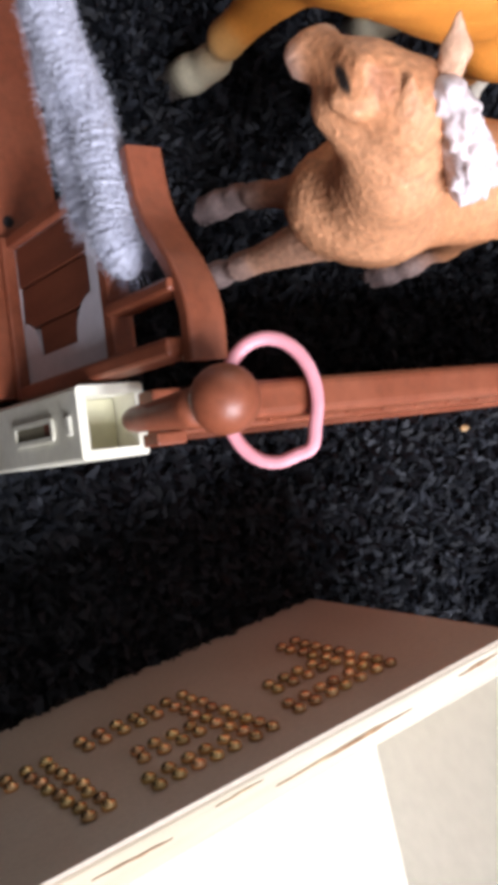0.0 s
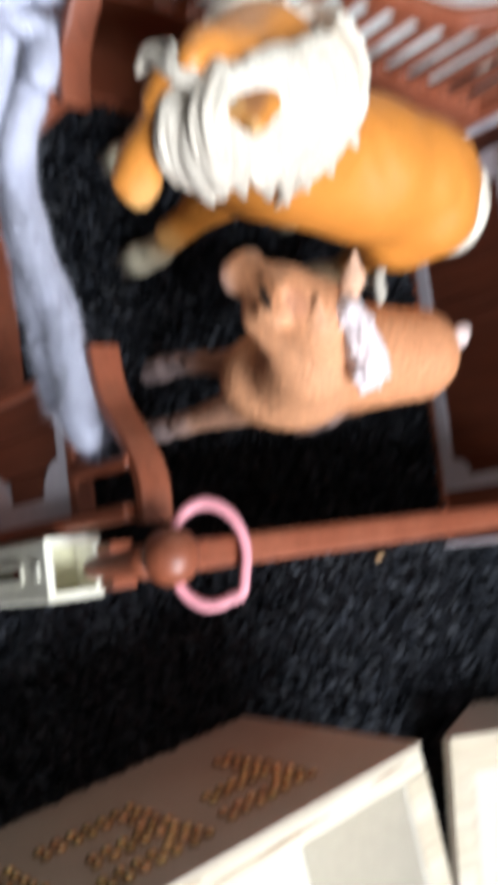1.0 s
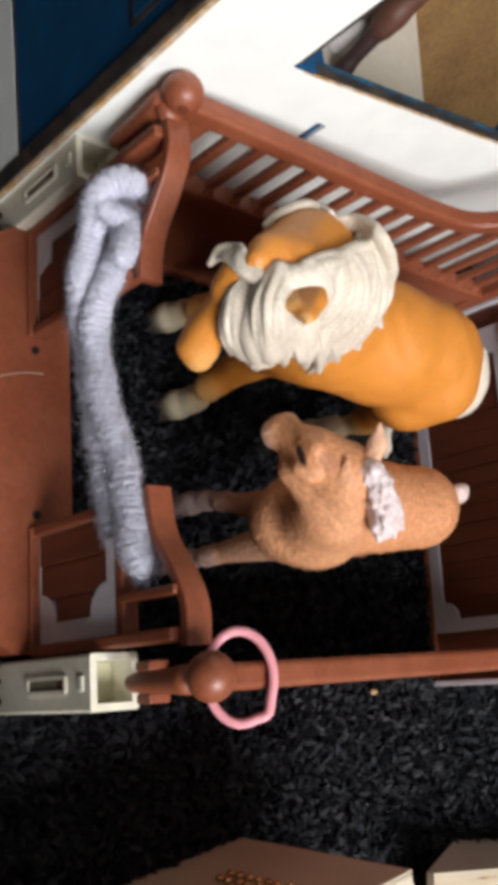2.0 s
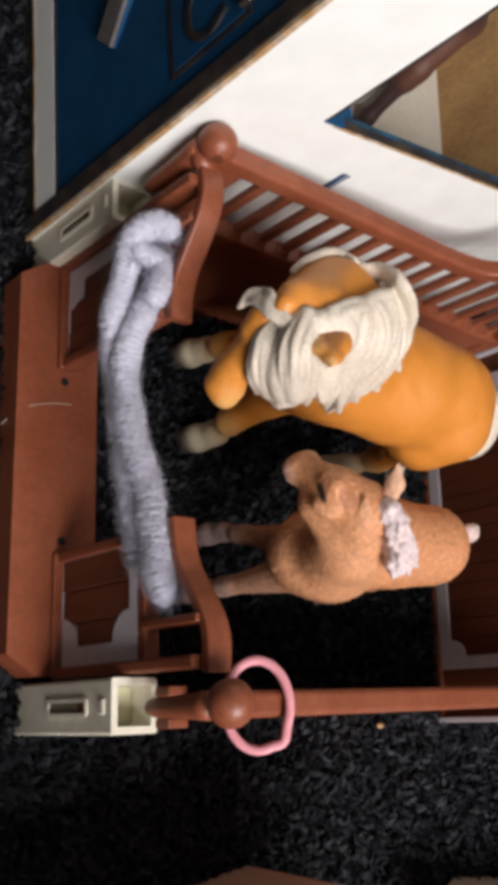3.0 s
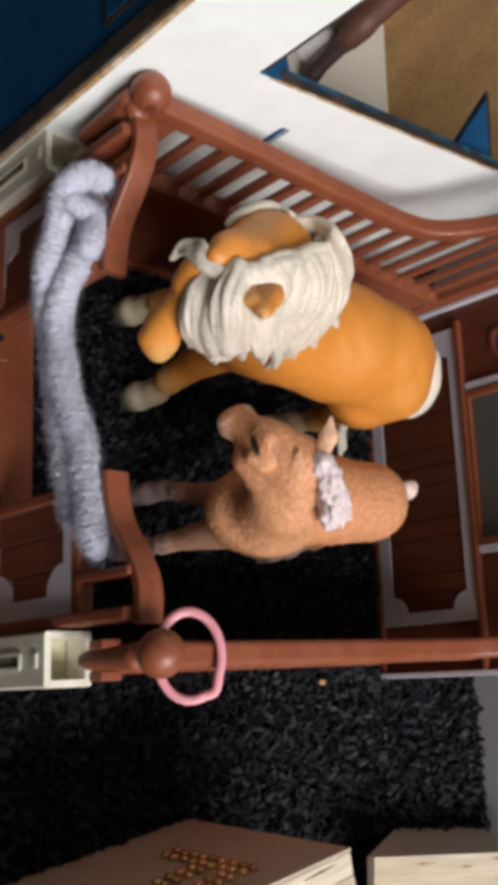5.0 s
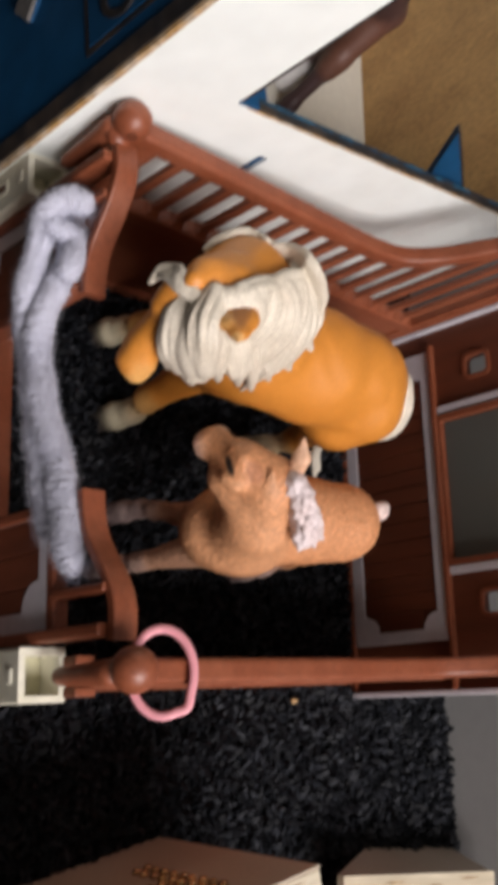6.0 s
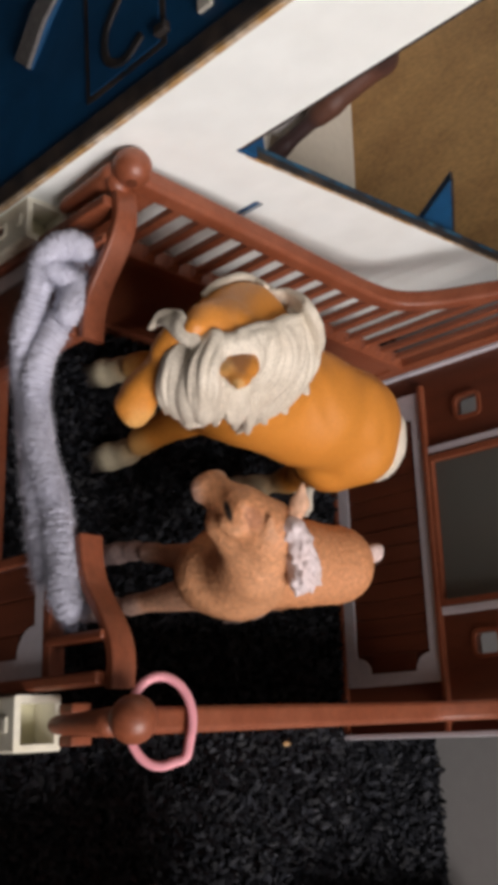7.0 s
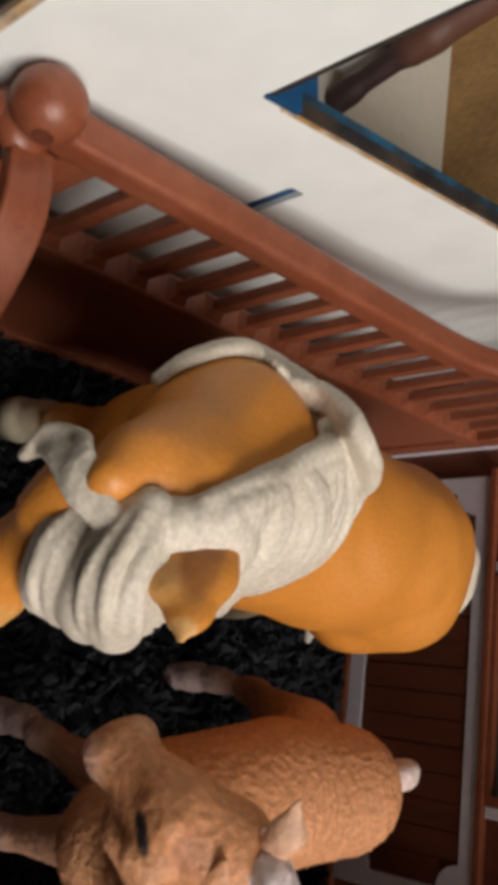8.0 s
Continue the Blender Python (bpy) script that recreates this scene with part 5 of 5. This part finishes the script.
def ribbed(line, r, seed):
    """The tufted body of the stem: rows of pressed fluff with uneven ribs."""
    rng = np.random.default_rng(seed)
    pts = np.array([tuple(p) for p in line])
    cum = np.concatenate([[0], np.cumsum(np.linalg.norm(np.diff(pts, axis=0), axis=1))])
    m, n = int(cum[-1] / 0.00042), 26
    s = np.linspace(0, cum[-1], m)
    c = np.stack([np.interp(s, cum, pts[:, i]) for i in range(3)], 1)
    for _ in range(6):
        c[1:-1] = (c[:-2] + 2 * c[1:-1] + c[2:]) / 4
    d = np.gradient(c, axis=0)
    d /= np.linalg.norm(d, axis=1)[:, None]
    a = np.cross(d, (0.1, 0.97, 0.2))
    a /= np.linalg.norm(a, axis=1)[:, None]
    b = np.cross(d, a)
    th = np.linspace(0, 2 * np.pi, n, endpoint=False)
    wander = np.cumsum(rng.normal(0, 0.30, m))
    amp = 0.012 + 0.040 * np.abs(2 * s / cum[-1] - 1) ** 2 * (0.8 + 0.3 * np.sin(s * 75 + seed))
    rib = np.sin(2 * np.pi * s[:, None] / 0.0021 + wander[:, None] + 1.1 * np.sin(th)[None] + 0.7 * np.sin(3 * th + s[:, None] * 260))
    swell = 1 + 0.05 * np.sin(s * 310 + seed) + 0.04 * np.sin(s * 173 + 2 * seed)
    rad = r * swell[:, None] * (0.87 + amp[:, None] * rib + 0.055 * rng.normal(0, 1, (m, n)))
    rad *= np.minimum(1, np.sqrt(np.minimum(s, cum[-1] - s) / 0.004 + 0.02))[:, None]
    v = c[:, None] + rad[..., None] * (np.cos(th)[None, :, None] * a[:, None] + np.sin(th)[None, :, None] * b[:, None])
    bm = bmesh.new()
    vs = [bm.verts.new(p) for p in v.reshape(-1, 3)]
    for i in range(m - 1):
        for k in range(n):
            bm.faces.new((vs[i * n + k], vs[i * n + (k + 1) % n], vs[(i + 1) * n + (k + 1) % n], vs[(i + 1) * n + k]))
    bmesh.ops.recalc_face_normals(bm, faces=bm.faces[:])
    return bm


def garland():
    runs = []
    A = smooth_line([(-0.0677, -0.0017, 0.0952), (-0.0708, -0.0055, 0.0978), (-0.0708, -0.0109, 0.0957), (-0.0671, -0.0144, 0.0906), (-0.0601, -0.0130, 0.0845), (-0.0507, -0.0124, 0.0790), (-0.0405, -0.0122, 0.0748), (-0.0303, -0.0105, 0.0712),
                     (-0.0190, -0.0072, 0.0700), (-0.0068, -0.0056, 0.0709), (0.0055, -0.0050, 0.0720), (0.0176, -0.0047, 0.0736), (0.0284, -0.0038, 0.0750), (0.0380, -0.0034, 0.0768), (0.0475, -0.0032, 0.0788), (0.0530, -0.0020, 0.0798)], 8)
    B = smooth_line([(-0.0612, 0.0035, 0.0895), (-0.0574, -0.0014, 0.0893), (-0.0502, -0.0026, 0.0878), (-0.0423, -0.0054, 0.0837), (-0.0338, -0.0077, 0.0795), (-0.0233, -0.0083, 0.0757), (-0.0106, -0.0069, 0.0745),
                     (0.0024, -0.0064, 0.0763), (0.0156, -0.0042, 0.0791), (0.0265, -0.0025, 0.0821), (0.0373, -0.0023, 0.0845), (0.0479, -0.0030, 0.0875), (0.0577, -0.0033, 0.0895), (0.0644, -0.0014, 0.0913), (0.0662, 0.0011, 0.0915)], 8)
    V, Q, base = [], [], 0
    # a short end wound round both strands under the loop
    D = smooth_line([(-0.0615, -0.0150, 0.0880), (-0.0622, -0.0125, 0.0905), (-0.0612, -0.0080, 0.0912), (-0.0600, -0.0030, 0.0912), (-0.0550, -0.0022, 0.0905), (-0.0480, -0.0040, 0.0905), (-0.0420, -0.0058, 0.0865)], 8)
    for k, (ln, r) in enumerate(((A, 0.0063), (B, 0.0062), (D, 0.0056))):
        v, q = chenille(ln, r, 30 + k)
        V.append(v), Q.append(q + base)
        base += len(v)
        runs.append(ribbed(ln, r, 50 + k))
    root = thing("chenille_garland", pose(0, 0, 0), "fluffy white chenille garland strung across the stall front", "garland")
    me = bpy.data.meshes.new("fluff")
    me.from_pydata(np.concatenate(V).tolist(), [], np.concatenate(Q).tolist())
    me.materials.append(CHENILLE)
    fib = new("fluff", me)
    fib.parent = root
    fib["kind"] = "stuff"
    for bm in runs:
        part("stem", bm, CHENILLE, root, smooth=True)


garland()


# ---- pink ring over the corner post ----
def pink_ring():
    pts = []
    for k in range(64):
        a = 2 * math.pi * k / 64
        pinch = 1 + 0.13 * max(0.0, math.cos(a - 0.75)) ** 40
        u, v = math.cos(a) * pinch, math.sin(a) * pinch
        pts.append((0.1008 + 0.0140 * u, 0.0170 + 0.0082 * v, 0.1154 + 0.0065 * v))
    bm = sweep(pts, rounded(0.0030, 0.0052, 0.0012), up=(0.0, -0.62, 0.79), closed=True)
    single("rubber_ring", bm, PINK, "pale pink rubber ring hung over the fence post", "rubber ring", smooth=True)


pink_ring()

# a stray hair on the threshold
single("hair_strand", sweep(smooth_line([(-0.0245, 0.0027, 0.0188), (-0.0236, -0.0055, 0.0190), (-0.0207, -0.0158, 0.0188), (-0.0187, -0.0198, 0.0120), (-0.0137, -0.0243, 0.0090)], 6), circle(0.00012, 5), up=(0, 0.3, 1)),
       CREAM, "single pale hair lying over the threshold", "hair")
# crumb on the rug
crumb = bmesh.new()
bmesh.ops.create_icosphere(crumb, subdivisions=1, radius=0.0016, matrix=Matrix.Translation((0.113, 0.198, 0.008)) @ Matrix.Diagonal((1, 2.0, 0.6, 1)))
single("crumb", crumb, EDGE_TAN, "small tan crumb caught in the rug", "crumb")
